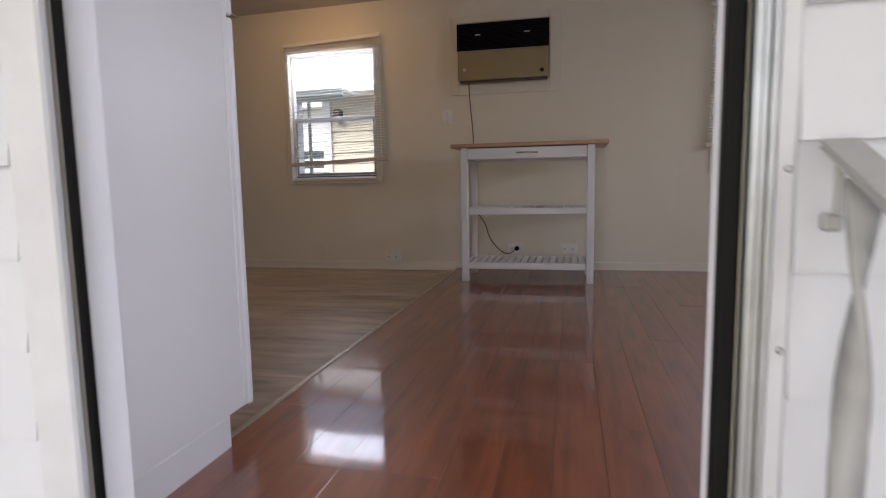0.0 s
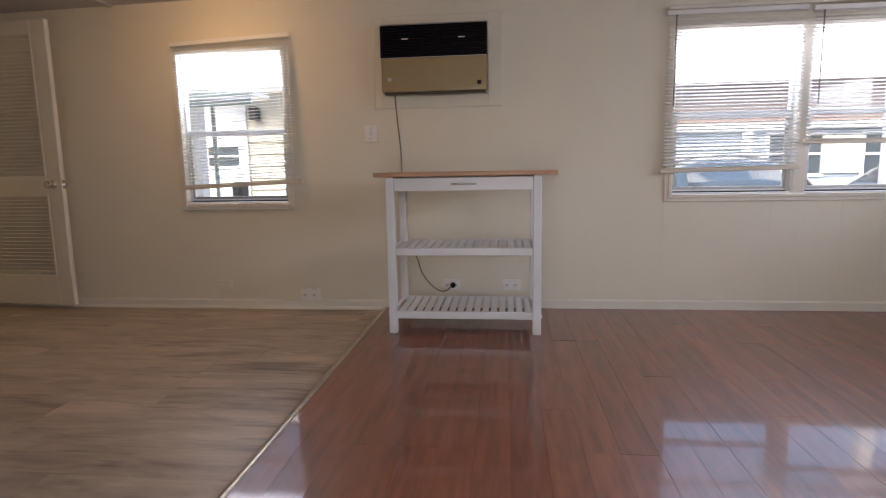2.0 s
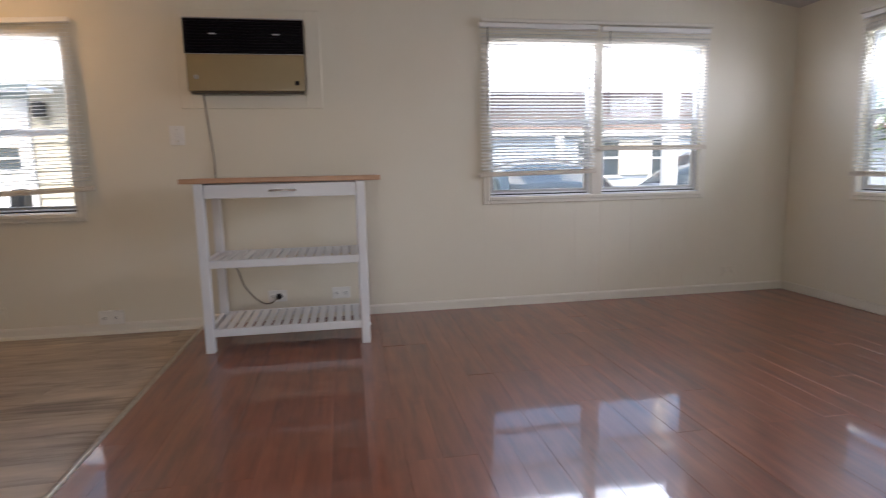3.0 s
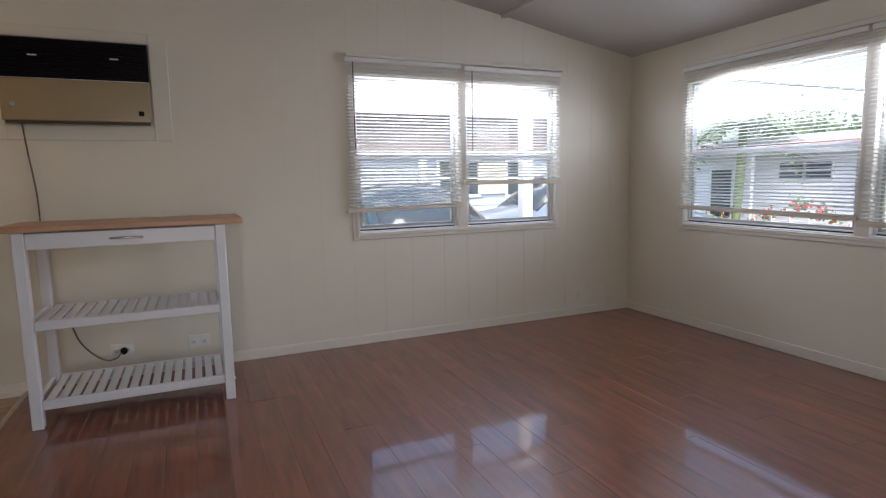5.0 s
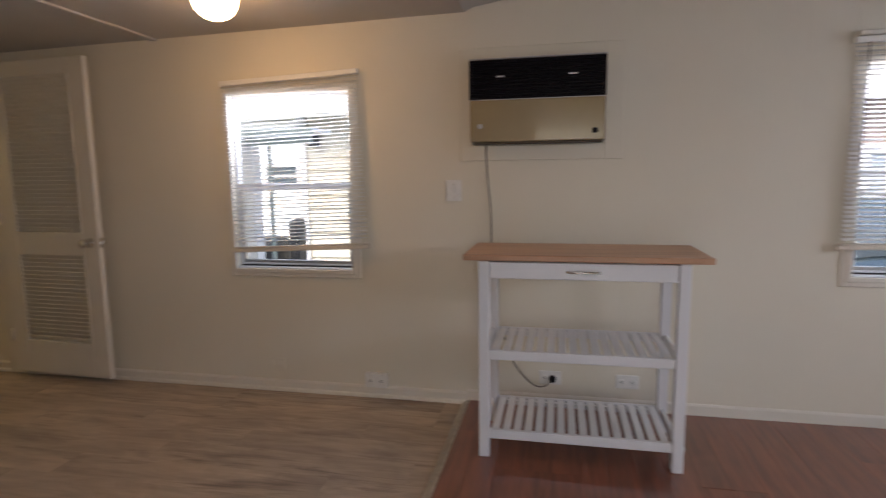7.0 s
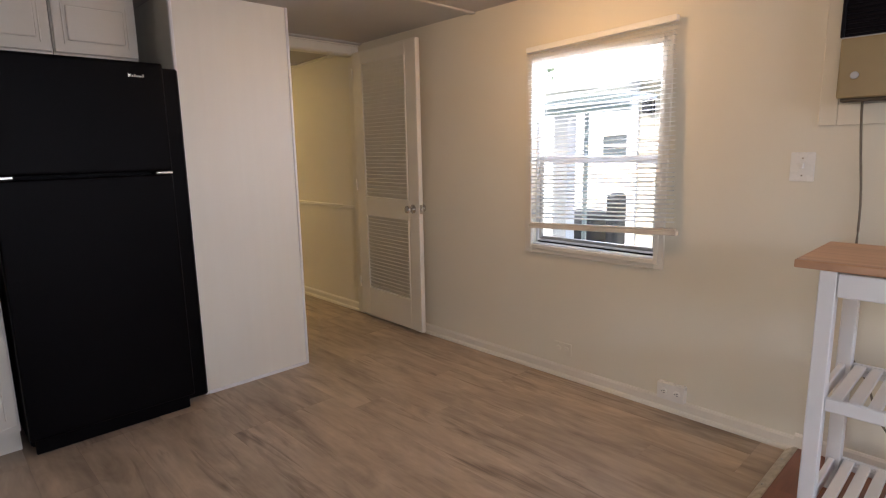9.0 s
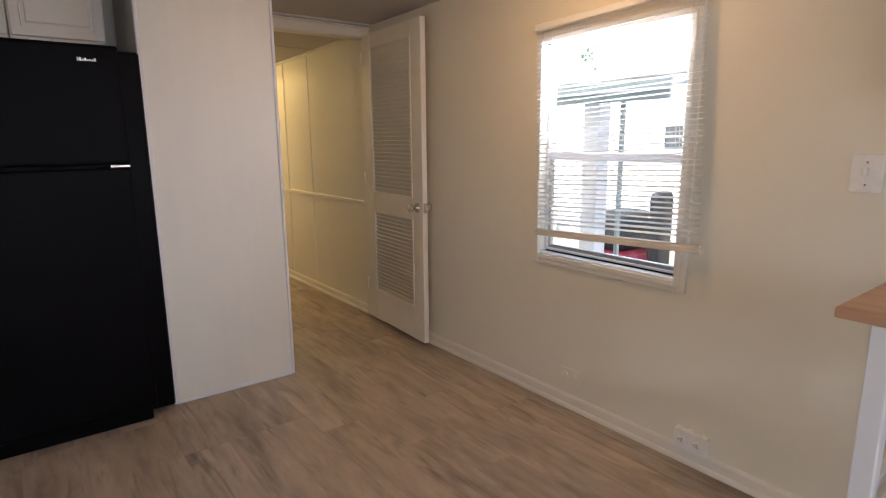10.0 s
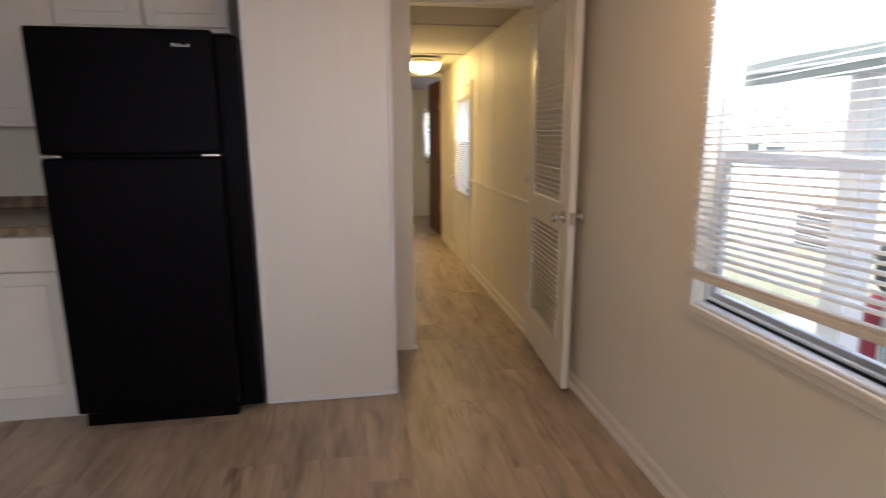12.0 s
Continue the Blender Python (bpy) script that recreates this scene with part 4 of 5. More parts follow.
# tall pantry beside the front door
pt = thing("pantry_cabinet", (-1.3, 0.91, 0), "tall white pantry cabinet beside the front door", "cabinet")
part("body", boxes([(-1.60, -0.976, 0.625, 1.119, VINYL_Z, 0.08), (-1.60, -0.976, 0.625, 1.195, 0.08, 2.05)], 0.002), M["panel"], pt)
part("door", box(-1.598, -0.970, 1.197, 1.217, 0.078, 1.05, 0.004), M["white"], pt)
part("door", box(-1.598, -0.970, 1.197, 1.217, 1.056, 2.03, 0.004), M["white"], pt)
part("edge_strip", box(-0.976, -0.972, 1.178, 1.195, 0.085, 2.05, 0.001), M["white"], pt)

# ---- hallway: back door, brown bedroom door ----
bd = thing("back_door", (-6.165, NORTH, 0), "cream-painted back door with a small window", "door", kind="structure")
part("leaf", boxes([(-6.52, -6.47, NORTH - 0.012, NORTH, VINYL_Z, 1.66), (-5.86, -5.82, NORTH - 0.012, NORTH, VINYL_Z, 1.66), (-6.47, -5.86, NORTH - 0.012, NORTH, 1.55, 1.66), (-6.47, -5.86, NORTH - 0.012, NORTH, VINYL_Z, 0.65)], 0.003), M["trim"], bd)
part("casing", boxes([(-6.56, -6.522, NORTH - 0.018, NORTH, VINYL_Z, 1.70), (-5.818, -5.79, NORTH - 0.018, NORTH, VINYL_Z, 1.70), (-6.522, -5.818, NORTH - 0.018, NORTH, 1.662, 1.70)], 0.003), M["trim"], bd)
part("knob", lathe([(0.026, 0), (0.012, -0.01), (0.011, -0.03), (0.025, -0.042), (0.02, -0.056), (0.006, -0.06)], 18, "y", (-6.495, NORTH - 0.012, 0.80)), M["chrome"], bd)
br = thing("bedroom_door", (-7.47, 4.178, VINYL_Z + 0.02), "dark cherry-stained bedroom door standing open", "door", turn=183.5)
part("leaf", box(0, 0.66, -0.035, 0, 0, 1.83, 0.003), M["brown_door"], br)
part("knob", lathe([(0.026, 0), (0.012, 0.01), (0.011, 0.03), (0.025, 0.042), (0.02, 0.056), (0.006, 0.06)], 18, "y", (0.60, 0, 0.86)), M["chrome"], br)
part("latch_plate", box(0.66, 0.662, -0.028, -0.007, 0.82, 0.88), M["chrome"], br)
for z in (0.3, 1.5):
    part("hinge", rod((0.0, 0.004, z), (0.0, 0.004, z + 0.09), 0.006, 8), M["chrome"], br)
structure("trim_jamb", boxes([(-7.46, -7.41, 4.186, NORTH, VINYL_Z, 1.90), (-7.46, -7.41, 3.40, 3.425, VINYL_Z, 1.90), (-7.46, -7.41, 3.425, 4.186, 1.865, 1.90)], 0.003), M["trim"], "cream bedroom door casing")


# ---- outside ----
def ground_sheet():
    bm = bmesh.new()
    bmesh.ops.create_grid(bm, x_segments=60, y_segments=60, size=400)
    for v in bm.verts:
        v.co.z = GROUND - 0.01
    structure("ground", bm, M["grass"], "patchy green and dry lawn")
    structure("pavement", boxes([(-6.0, 9.0, 4.6, 8.3, GROUND - 0.05, GROUND + 0.01), (-3.7, 9.0, 8.3, 11.2, GROUND - 0.05, GROUND + 0.01), (-3.0, 6.5, -4.0, 0.1, GROUND - 0.05, GROUND + 0.008)]), M["concrete"], "pale concrete driveway and patio slabs")
    structure("road", box(7.5, 12.6, -60, 60, GROUND - 0.06, GROUND + 0.012), M["asphalt"], "dark asphalt street")


ground_sheet()
# unseen roof on posts, added to keep the sky's light off siding and doorway
structure("roof_porch", boxes([(-5.0, 7.0, -3.5, SOUTH - 0.09, 2.05, 2.12), (6.86, 7.0, -3.5, -3.36, GROUND, 2.05), (-5.0, -4.86, -3.5, -3.36, GROUND, 2.05)]), M["white_metal"], "unseen white metal roof added to shade the entry")


def lap_house(name, x0, x1, y, z1, mat, label, windows, depth=6.0, lap=0.16, facing="y"):
    """A house with lap boards on the side that faces us, windows with frames, and an eave. Facing "x": the same, turned."""
    h = thing(name, (0, 0, GROUND), label, "house")
    flip = Matrix.Identity(4) if facing == "y" else Matrix(((0, 1, 0, 0), (1, 0, 0, 0), (0, 0, 1, 0), (0, 0, 0, 1)))

    def put(n_, bm, m, parent=h, lab=""):
        bmesh.ops.transform(bm, matrix=flip, verts=bm.verts)
        bmesh.ops.recalc_face_normals(bm, faces=bm.faces)
        return part(n_, bm, m, parent, lab)

    put("wall", box(x0, x1, y + 0.02, y + depth, GROUND, z1), mat)
    for k in range(int((z1 - GROUND) / lap)):
        z = GROUND + k * lap
        prof = [(y + 0.02, z), (y - 0.006, z), (y + 0.012, z + lap), (y + 0.02, z + lap)]
        put("board", sweep_profile(prof, x0, x1), mat)
    for a, b, c, d in windows:
        w = put("window", box(a, b, y - 0.012, y + 0.01, c, d), M["window_dark"])
        put("frame", boxes([(a - 0.06, a, y - 0.03, y + 0.01, c - 0.06, d + 0.06), (b, b + 0.06, y - 0.03, y + 0.01, c - 0.06, d + 0.06), (a, b, y - 0.03, y + 0.01, d, d + 0.06), (a, b, y - 0.03, y + 0.01, c - 0.06, c), (a, b, y - 0.025, y + 0.005, (c + d) / 2 - 0.02, (c + d) / 2 + 0.02)]), M["white_metal"], w)
    return h, put


# beige neighbour with white fascia
h, put = lap_house("neighbour_house", -3.75, 1.0, 8.0, 2.0, M["beige_siding"], "beige lap-sided mobile home with white fascia", [(-1.2, 0.0, 0.5, 1.5)])
put("fascia", box(-4.6, 1.3, 7.55, 7.62, 1.99, 2.42), M["white_metal"])
put("roof", box(-4.6, 1.3, 7.62, 14.2, 2.30, 2.48), M["white_metal"])
put("corner_board", box(-3.83, -3.70, 7.96, 8.06, GROUND, 2.0), M["white_metal"])
put("lantern", boxes([(-3.62, -3.50, 7.86, 7.99, 1.62, 1.80)], 0.02), M["grill_cover"])

# white neighbour farther back, its patio roof and posts
h, put = lap_house("neighbour_house", -16.0, -3.9, 11.6, 2.35, M["siding"], "white lap-sided mobile home behind the patio", [(-6.25, -5.45, 1.08, 1.46), (-11.85, -11.42, 0.64, 0.95), (-11.3, -10.7, 0.66, 0.92)])
put("roof", box(-16.2, -3.7, 11.2, 18.0, 2.36, 2.52), M["white_metal"])
pr = thing("patio_cover", (-3.0, 5.9, GROUND), "small green-edged metal patio cover on a white post", "patio cover")
part("cover", box(-3.72, -2.33, 5.19, 5.55, 1.575, 1.605, 0.004), M["white_metal"], pr)
part("fascia", box(-3.72, -2.33, 5.165, 5.188, 1.485, 1.60, 0.003), M["awning"], pr, "grey-green fascia")
part("gutter_lip", box(-3.73, -2.32, 5.14, 5.163, 1.535, 1.55, 0.003), M["white_metal"], pr)
part("post", box(-2.985, -2.855, 5.24, 5.36, GROUND, 1.574, 0.006), M["white_metal"], pr)
part("post", box(-2.845, -2.815, 5.44, 5.47, GROUND, 1.574, 0.004), M["awning"], pr, "slim grey downpipe post")

ac = thing("condenser_unit", (-8.95, 11.0, GROUND), "grey outdoor air conditioning condenser on the lawn", "condenser")
part("casing", box(-9.40, -8.50, 10.75, 11.35, GROUND, GROUND + 0.68, 0.02), M["white_metal"], ac)
for k in range(9):
    part("louvre", box(-9.33, -8.57, 10.73, 10.75, GROUND + 0.06 + k * 0.065, GROUND + 0.10 + k * 0.065), M["condenser_grille"], ac)
part("fan_guard", lathe([(0.25, 0), (0.25, 0.03), (0.05, 0.05)], 20, "z", (-8.95, 11.05, GROUND + 0.68)), M["condenser_grille"], ac)


def ride_on_scooter(x, y):
    """A parked ride-on scooter: red body, black seat with a tall back, black steering column, four wheels."""
    g = thing("mobility_scooter", (x, y, GROUND), "red ride-on scooter with black seat parked on the patio", "scooter")
    z = GROUND
    bm = box(x - 0.42, x + 0.14, y - 0.26, y + 0.26, z + 0.35, z + 1.08, 0.14, segments=4)
    for v in bm.verts:
        v.co.z -= 0.25 * max(0.0, v.co.x - x)
    part("body", bm, M["red_paint"], g, "red plastic body shell")
    part("deck", box(x - 0.4, x + 0.62, y - 0.28, y + 0.28, z + 0.22, z + 0.36, 0.04, segments=2), M["grill_cover"], g)
    part("seat", box(x - 0.40, x - 0.02, y - 0.24, y + 0.24, z + 1.05, z + 1.40, 0.13, segments=4), M["grill_cover"], g, "padded black seat")
    part("seat_back", box(x + 0.08, x + 0.20, y - 0.11, y + 0.11, z + 0.8, z + 1.58, 0.06, segments=4), M["grill_cover"], g, "tall black headrest cover")
    part("column", rod((x + 0.14, y, z + 0.3), (x + 0.14, y, z + 0.9), 0.05, 12), M["grill_cover"], g)
    for dx in (-0.32, 0.5):
        for dy in (-0.3, 0.3):
            w = part("wheel", lathe([(0.04, -0.06), (0.17, -0.06), (0.19, 0), (0.17, 0.06), (0.04, 0.06)], 20, "y", (x + dx, y + dy, z + 0.20)), M["tyre"], g)
            part("rim", lathe([(0.01, -0.065), (0.09, -0.063), (0.09, 0.063), (0.01, 0.065)], 14, "y", (x + dx, y + dy, z + 0.20)), M["alu"], w)


ride_on_scooter(-3.22, 6.4)

# pale blue house across the drive, brown band under a scalloped white awning
h, put = lap_house("neighbour_house", 1.4, 9.0, 11.0, 1.56, M["blue_siding"], "pale blue mobile home with brown upper band and white fascia", [(4.35, 5.2, 0.75, 1.42), (5.9, 6.35, 0.72, 1.42), (7.2, 8.2, 0.75, 1.42)])
put("upper_band", box(1.4, 9.0, 10.94, 11.2, 1.62, 2.75), M["brown_siding"])
put("beam", box(1.4, 9.0, 10.86, 11.0, 1.50, 1.62), M["white_metal"])
put("fascia", box(1.4, 9.0, 10.5, 10.56, 2.27, 3.1), M["white_metal"])
for k in range(16):
    put("batten", box(1.6 + k * 0.48, 1.63 + k * 0.48, 10.925, 10.94, 1.62, 2.75), M["brown_siding"])
put("gutter_lip", box(1.4, 9.0, 10.485, 10.5, 2.27, 2.32), M["white_metal"])
put("door_panel", box(5.2, 5.85, 10.95, 10.99, 0.75, 1.42), M["beige_siding"])
put("lattice_post", box(3.83, 3.95, 10.7, 10.82, GROUND, 1.5), M["white_metal"])
cp = thing("carport", (3.56, 6.55, GROUND), "white carport beam on a square post", "carport")
part("post", box(3.49, 3.63, 6.5, 6.62, GROUND, 2.4, 0.006), M["white_metal"], cp)
part("beam", box(3.40, 12.0, 6.48, 6.64, 2.40, 2.58, 0.006), M["white_metal"], cp)
part("post", box(11.8, 11.94, 6.5, 6.62, GROUND, 2.4, 0.006), M["white_metal"], cp)


def car(at, turn, paint, label, tall=1.0):
    """A parked saloon car, about 4.4 m long, nose along +x before turning."""
    c = thing("car", at, label, "car", turn=turn)
    side = [(-2.15, 0.42), (-2.2, 0.72), (-2.05, 0.95), (-1.40, 1.03), (-0.80, 1.37), (-0.40, 1.46), (0.05, 1.47), (0.50, 1.39), (1.20, 1.03), (1.95, 0.88), (2.18, 0.66), (2.15, 0.36), (1.6, 0.24), (-1.7, 0.24)]
    bm = bmesh.new()
    rows = []

    def skin(x, z, w):
        """A point of the rounded body shell: roof and ends draw in towards the sides."""
        k = abs(w) / 0.9
        inward = 0.80 if z > 1.2 else (0.93 if z > 1.0 else 1.0)
        return Vector((x * (1 - 0.05 * k ** 3), w * inward, z * (1 - 0.11 * k ** 3) if z > 0.6 else z))

    for w in (-0.9, -0.84, -0.68, -0.4, 0.0, 0.4, 0.68, 0.84, 0.9):
        rows.append([bm.verts.new(skin(x, z, w)) for x, z in side])
    k = len(side)
    for a, b in zip(rows, rows[1:]):
        for i in range(k):
            bm.faces.new((a[i], a[(i + 1) % k], b[(i + 1) % k], b[i])).smooth = True
    bm.faces.new(rows[0])
    bm.faces.new(rows[-1][::-1])
    bmesh.ops.recalc_face_normals(bm, faces=bm.faces)
    part("body", bm, paint, c)

    def solid(b2, way):
        r = bmesh.ops.extrude_face_region(b2, geom=b2.faces[:])
        bmesh.ops.translate(b2, verts=[v for v in r["geom"] if isinstance(v, bmesh.types.BMVert)], vec=way)
        bmesh.ops.recalc_face_normals(b2, faces=b2.faces)
        return b2

    def screen(p, q, way):
        b2 = bmesh.new()
        strips = [[b2.verts.new(skin(p[0], p[1], w).lerp(skin(q[0], q[1], w), f)) for f in (0.10, 0.92)] for w in (-0.72, -0.4, 0.0, 0.4, 0.72)]
        for g, h in zip(strips, strips[1:]):
            b2.faces.new((g[0], g[1], h[1], h[0])).smooth = True
        return solid(b2, Vector(way) * 0.014)

    def pane(corners):
        b2 = bmesh.new()
        b2.faces.new([b2.verts.new(p) for p in corners])
        b2.normal_update()
        n_ = [f.normal.copy() for f in b2.faces][0]
        return solid(b2, n_ * 0.012)

    part("windscreen", screen((0.50, 1.39), (1.20, 1.03), (0.46, 0, 0.89)), M["window_dark"], c)
    part("rear_window", screen((-0.80, 1.37), (-1.40, 1.03), (-0.46, 0, 0.89)), M["window_dark"], c)
    for s in (-1, 1):
        part("side_window", pane([(-0.64, s * 0.74, 1.19), (0.40, s * 0.74, 1.20), (0.86, s * 0.85, 0.95), (-1.02, s * 0.85, 0.95)]), M["window_dark"], c)
        part("mirror", box(0.78, 0.92, s * 0.84, s * 1.0, 0.94, 1.06, 0.02), paint, c)
        part("headlight", box(2.02, 2.12, s * 0.55, s * 0.82, 0.66, 0.78, 0.02), M["alu"], c)
        for x in (-1.35, 1.35):
            w = part("wheel", lathe([(0.16, -0.10), (0.30, -0.10), (0.32, 0), (0.30, 0.10), (0.16, 0.10)], 22, "y", (x, s * 0.80, 0.32)), M["tyre"], c)
            part("rim", lathe([(0.02, -0.115), (0.17, -0.105), (0.17, 0.105), (0.02, 0.115)], 18, "y", (x, s * 0.80, 0.32)), M["alu"], c)
    c.scale = (1, 1, tall)
    return c


car((2.35, 7.55, GROUND + 0.01), -90, M["car_grey"], "dark grey car parked on the concrete drive", 1.21)
car((5.6, 7.9, GROUND + 0.01), -4, M["car_silver"], "silver car parked beside the carport post", 1.34)

# house across the street with red fascia and potted flowers
h, put = lap_house("street_house", 4.0, 17.0, 14.2, 1.72, M["siding"], "white mobile home with red fascia across the street", [(9.5, 10.15, 0.93, 1.33), (10.2, 10.85, 0.93, 1.33), (12.3, 13.0, -0.3, 1.2), (6.3, 7.6, 0.6, 1.4)], facing="x")
put("roof", box(3.6, 17.4, 13.7, 20.0, 1.82, 2.00), M["white_metal"])
put("fascia", box(3.6, 17.4, 13.62, 13.7, 1.755, 1.815), M["red_fascia"])
put("porch_beam", box(4.0, 17.0, 13.75, 13.85, 1.58, 1.72), M["white_metal"])
for y in (5.0, 8.6, 11.4, 14.5):
    put("porch_post", box(y - 0.06, y + 0.06, 13.74, 13.86, GROUND, 1.58), M["white_metal"])
for k in range(26):
    put("fence_picket", box(4.2 + k * 0.48, 4.28 + k * 0.48, 13.4, 13.43, GROUND, GROUND + 0.8), M["white_metal"])
put("fence_rail", box(4.0, 17.0, 13.43, 13.46, GROUND + 0.55, GROUND + 0.62), M["white_metal"])


def potted_flowers(x, y, mat, size, label, seed, rise):
    p = thing("flower_pot", (x, y, GROUND), label, "flower pot", "potted flowers")
    part("pot", lathe([(size * 0.5, 0), (size * 0.7, size * 0.9), (size * 0.76, size * 0.9), (size * 0.76, size), (size * 0.6, size)], 16, "z", (x, y, GROUND)), M["terracotta"], p)
    rnd = random.Random(seed)
    for nm, m, count in (("foliage", M["frond"], 44), ("blossoms", mat, 24)):
        bm = bmesh.new()
        for k in range(count):
            c = Vector((x + rnd.gauss(0, size * 0.5), y + rnd.gauss(0, size * 0.5), GROUND + size * rise + rnd.gauss(0, size * 0.4)))
            e = Euler((rnd.uniform(0, 3), rnd.uniform(0, 3), rnd.uniform(0, 6))).to_matrix()
            r = size * rnd.uniform(0.12, 0.2)
            bm.faces.new([bm.verts.new(c + e @ Vector((r * math.cos(a), r * math.sin(a), 0.2 * r * math.cos(3 * a)))) for a in (0, 1.05, 2.1, 3.14, 4.2, 5.2)])
        part(nm, bm, m, p)


for k, (y, m, s) in enumerate(((8.9, "flower_red", 0.24), (9.45, "flower_red", 0.28), (10.55, "flower_orange", 0.28), (10.25, "flower_red", 0.22), (8.2, "flower_orange", 0.3), (11.6, "flower_orange", 0.3))):
    potted_flowers(13.0, y, M[m], s, ("red" if "red" in m else "orange") + " flowers in a terracotta pot by the fence", k, 3.6 if "red" in m else 1.9)


def tree(x, y, height, spread, seed, label):
    t = thing("tree", (x, y, GROUND), label, "tree", "street trees")
    rnd = random.Random(seed)
    base = Vector((x, y, GROUND))
    top = base + Vector((rnd.uniform(-0.3, 0.3), rnd.uniform(-0.3, 0.3), height * 0.6))
    part("trunk", tube([base, base.lerp(top, 0.5) + Vector((0.1, 0.05, 0)), top], 0.13, 10), M["bark"], t)
    tips = []
    for k in range(9):
        a = k * 2.4
        tip = base + Vector((math.cos(a) * spread * rnd.uniform(0.5, 0.9), math.sin(a) * spread * rnd.uniform(0.5, 0.9), height * rnd.uniform(0.6, 0.95)))
        start = base.lerp(top, rnd.uniform(0.6, 1))
        part("limb", rod(start, tip, 0.07, 8, 0.02), M["bark"], t)
        tips.append(tip)
    bm = bmesh.new()
    for tip in tips + [top + Vector((0, 0, height * 0.25))]:
        for k in range(170):
            c = tip + Vector((rnd.gauss(0, spread * 0.27), rnd.gauss(0, spread * 0.27), rnd.gauss(0, height * 0.085)))
            e = Euler((rnd.uniform(0, 6), rnd.uniform(0, 6), rnd.uniform(0, 6))).to_matrix()
            r = rnd.uniform(0.09, 0.2)
            bm.faces.new([bm.verts.new(c + e @ Vector(v)) for v in ((-r, 0, 0), (0, -r * 0.45, 0.02), (r, 0, 0), (0, r * 0.45, 0.02))])
    part("crown", bm, M["leaf"], t)


def palm(x, y, height, seed):
    t = thing("palm_tree", (x, y, GROUND), "slim palm with drooping green fronds by the street", "palm tree")
    rnd = random.Random(seed)
    top = Vector((x + 0.2, y, GROUND + height))
    part("trunk", tube([(x, y, GROUND), (x + 0.12, y, GROUND + height * 0.5), top], 0.11, 10), M["frond"], t)
    for k in range(22):
        a, lift = k * 2.399, rnd.uniform(0.1, 0.9)
        bm = bmesh.new()
        way = Vector((math.cos(a), math.sin(a), 0))
        side = Vector((-way.y, way.x, 0))
        spine = [top + way * (1.6 * s) + Vector((0, 0, lift * 1.5 * s - 2.4 * s * s)) for s in [j / 14 for j in range(15)]]
        for j in range(1, 14):
            for sg in (-1, 1):
                w = 0.5 * math.sin(math.pi * j / 14) + 0.1
                tip = spine[j] + side * sg * w + way * 0.2 + Vector((0, 0, -0.25 * w))
                bm.faces.new([bm.verts.new(p) for p in (spine[j], spine[j] + way * 0.11, tip)])
        part("frond", bm, M["frond"], t)


palm(13.0, 11.2, 3.1, 3)
for k, (x, y, hh, sp) in enumerate(((24, 17.0, 4.1, 2.1), (25, 22.0, 3.5, 2.2), (24, 13.6, 3.6, 1.9), (26, 8.5, 3.8, 2.2), (23, 27, 4.5, 2.5), (9.5, 20.0, 6.0, 2.4), (-14, 24, 6.5, 3))):
    tree(x, y, hh, sp, 11 + k, "leafy green tree behind the houses")


# ---- wall boards, hallway wall pieces and floor planks ----
wb = thing("wall_boards", (1.0, NORTH, 0), "cream-painted grooved wall boards of the living room", "wall boards", kind="structure")
edges = [JOIN, -0.62, -0.22, 0.08, 0.37, 0.58, 0.78, 0.985, 1.18, 1.42, 1.60, 1.83, 2.06, 2.24, 2.44, 2.66, 2.85, EAST - 0.004]
for a, b in zip(edges, edges[1:]):
    a, b = a + 0.0006, b - 0.0006
    top_z = 2.32
    spans = [(a, b, 0.03, top_z)]
    if b > W2[0] and a < W2[1]:
        spans = [(a, b, 0.03, W2[2]), (a, b, W2[3], top_z)]
        if a < W2[0]:
            spans.append((a, W2[0], W2[2], W2[3]))
        if b > W2[1]:
            spans.append((W2[1], b, W2[2], W2[3]))
    part("board", boxes([(p, q_, NORTH - 0.002, NORTH + 0.002, r, s) for p, q_, r, s in spans]), M["wall"], wb)


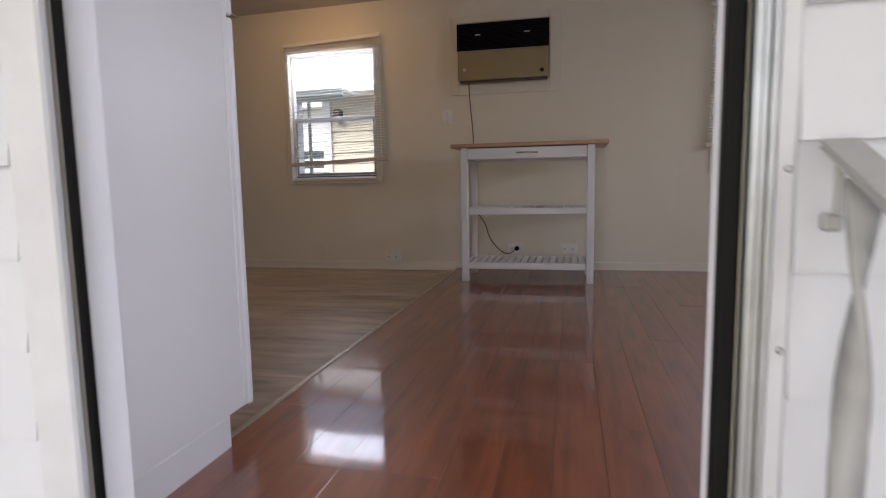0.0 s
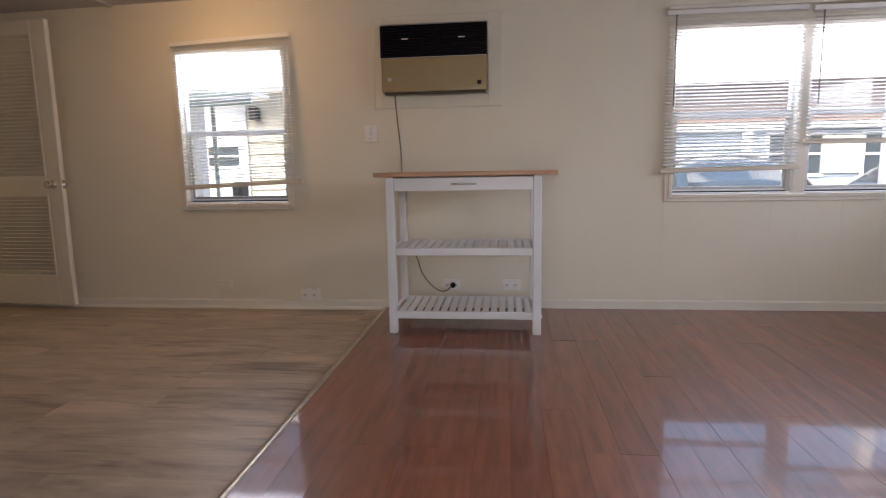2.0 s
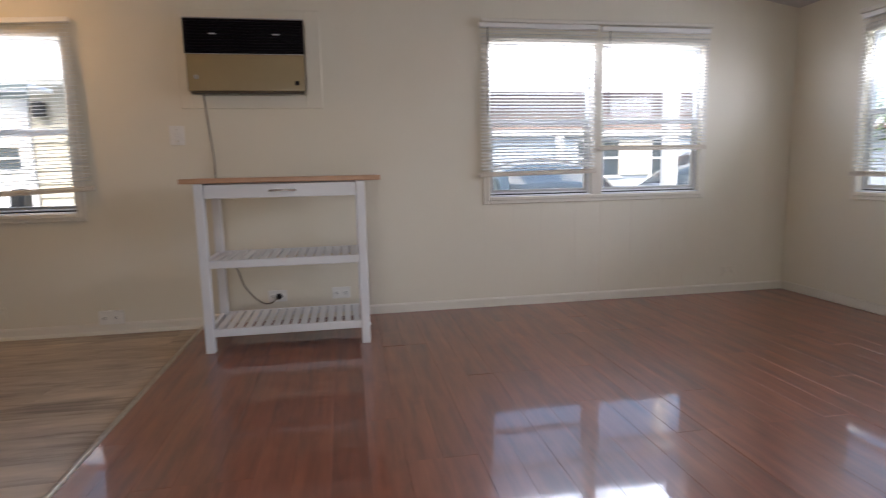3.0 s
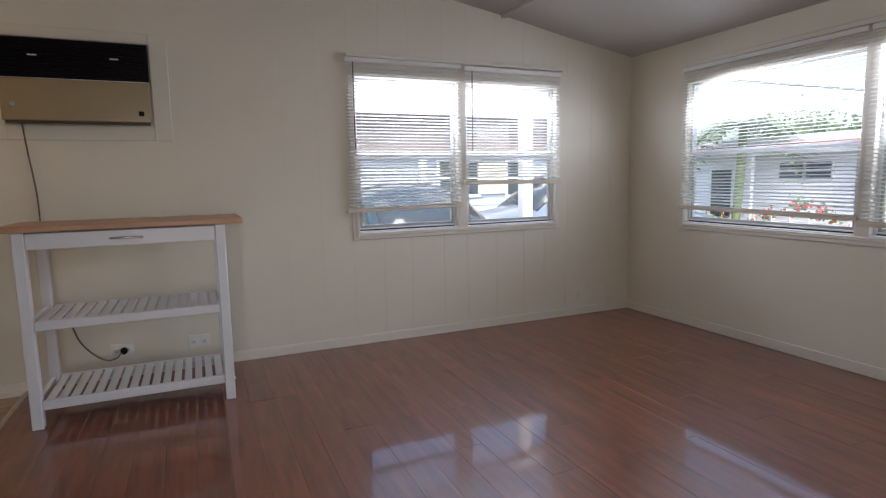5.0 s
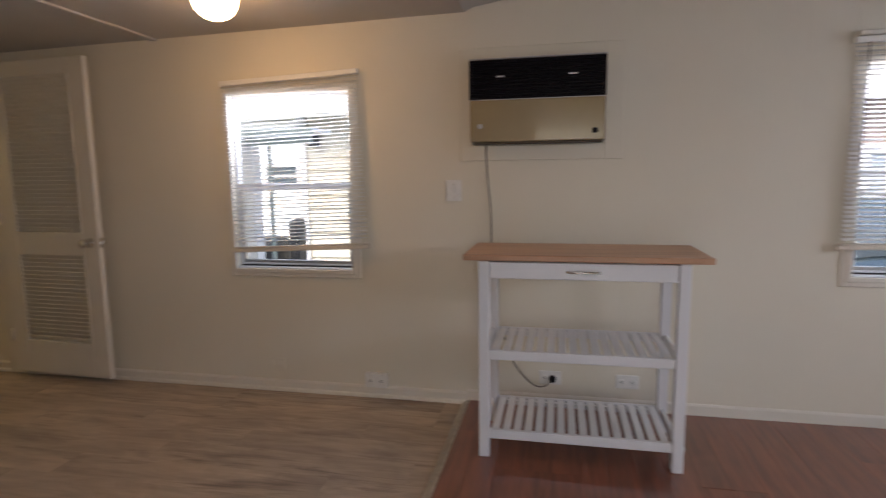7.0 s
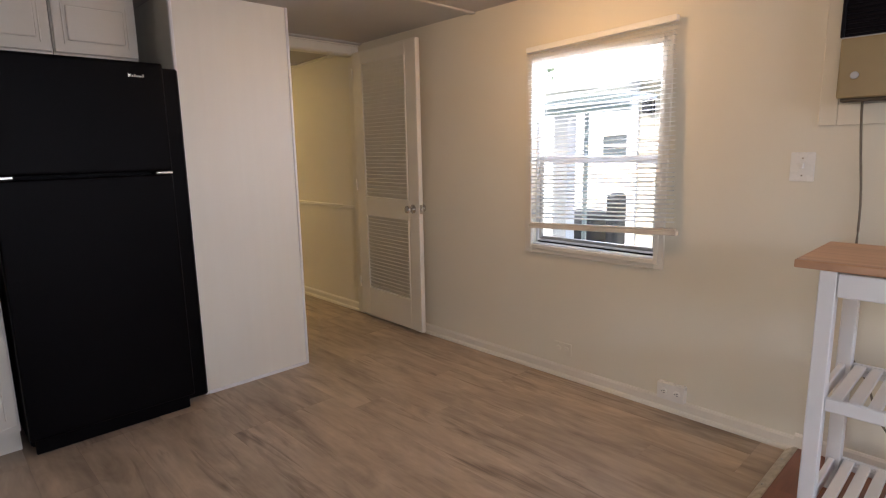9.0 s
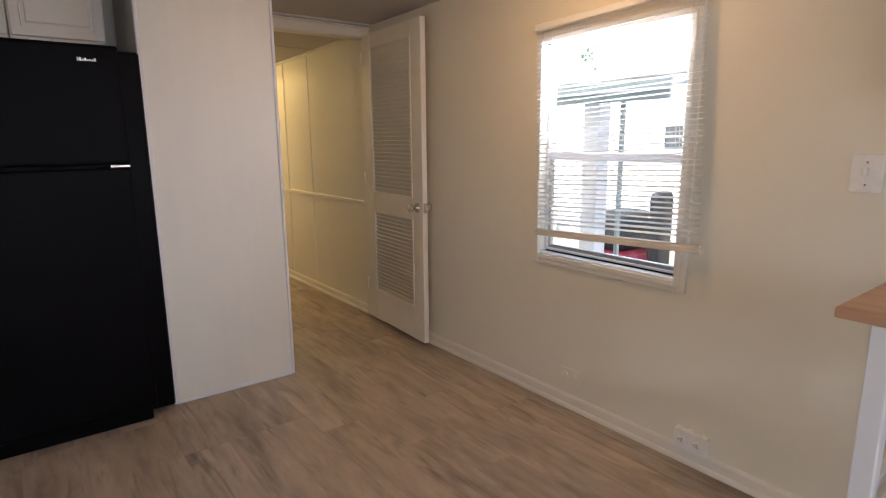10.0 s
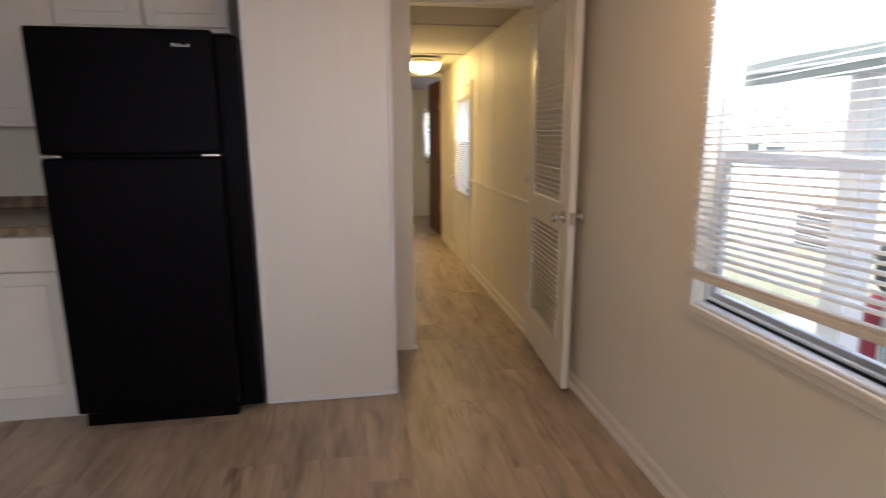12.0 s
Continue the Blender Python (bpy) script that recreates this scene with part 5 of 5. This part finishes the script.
def planks(name, x0, x1, y0, y1, z, wide, long, along, mat, label, seed=1, joint=0.0006, uneven=0.0):
    """A floor of staggered planks, each its own object; equal sizes share one mesh."""
    f = thing(name, (0, 0, z), label, "floor", kind="structure")
    rnd = random.Random(seed)
    meshes = {}
    lo, hi, s0, s1 = (y0, y1, x0, x1) if along == "x" else (x0, x1, y0, y1)
    v = lo
    while v < hi - 0.01:
        w = min(wide, hi - v)
        u = s0 - rnd.choice((0.0, 0.31, 0.58, 0.85)) * long
        while u < s1 - 0.005:
            a, b = max(u, s0), min(u + long, s1)
            if b - a > 0.01:
                key = (round(b - a, 3), round(w, 3))
                if key not in meshes:
                    lx, ly = (key[0], key[1]) if along == "x" else (key[1], key[0])
                    meshes[key] = mesh_from(box(joint / 2, lx - joint / 2, joint / 2, ly - joint / 2, -0.011, 0, 0.0005), "plank", mat)
                p = linked("plank", meshes[key], f, (a, v, z) if along == "x" else (v, a, z))
                p.rotation_euler = (rnd.gauss(0, uneven * 0.25), rnd.gauss(0, uneven), 0)
            u += long
        v += wide
    return f


planks("floor_laminate", JOIN, EAST, SOUTH - 0.06, NORTH, 0.0, 0.118, 1.21, "y", M["laminate"], "glossy red cherry laminate plank floor", seed=4, uneven=0.002, joint=0.0003)
planks("floor_vinyl", WEST - 0.09, JOIN, SOUTH, NORTH, VINYL_Z, 0.18, 1.22, "x", M["vinyl"], "grey-brown oak vinyl plank floor", seed=9)
planks("floor_hall", REAR, WEST - 0.09, 2.04, NORTH, VINYL_Z, 0.18, 1.22, "x", M["vinyl"], "grey-brown oak vinyl plank hallway floor", seed=12)
planks("floor_bedroom", REAR, -7.5, NORTH, 4.95, VINYL_Z, 0.18, 1.22, "x", M["vinyl"], "grey-brown oak vinyl plank bedroom floor", seed=15)
structure("floor_edge", box(JOIN, JOIN + 0.004, SOUTH, NORTH, -0.034, -0.004), M["subfloor"], "dark laminate edge")
ts = thing("transition_strip", (JOIN, 2.3, 0), "worn metal transition strip between the two floors", "transition strip", kind="structure")
prof = [(-0.026, -0.0195), (-0.020, -0.012), (0.004, 0.0035), (0.014, 0.0035), (0.018, 0.0005), (0.0, -0.002)]
bm = bmesh.new()
ra = [bm.verts.new((JOIN + x, 1.12, z)) for x, z in prof]
rb = [bm.verts.new((JOIN + x, NORTH - 0.012, z)) for x, z in prof]
for k in range(len(prof)):
    bm.faces.new((ra[k], ra[(k + 1) % len(prof)], rb[(k + 1) % len(prof)], rb[k]))
bm.faces.new(ra)
bm.faces.new(rb[::-1])
bmesh.ops.recalc_face_normals(bm, faces=bm.faces)
part("strip", bm, M["brass"], ts)
for k in range(13):
    y = 1.18 + k * 0.24
    part("screw", lathe([(0.006, 0.002), (0.005, 0.005), (0.001, 0.006)], 10, "z", (JOIN - 0.006, y, -0.006)), M["alu"], ts)
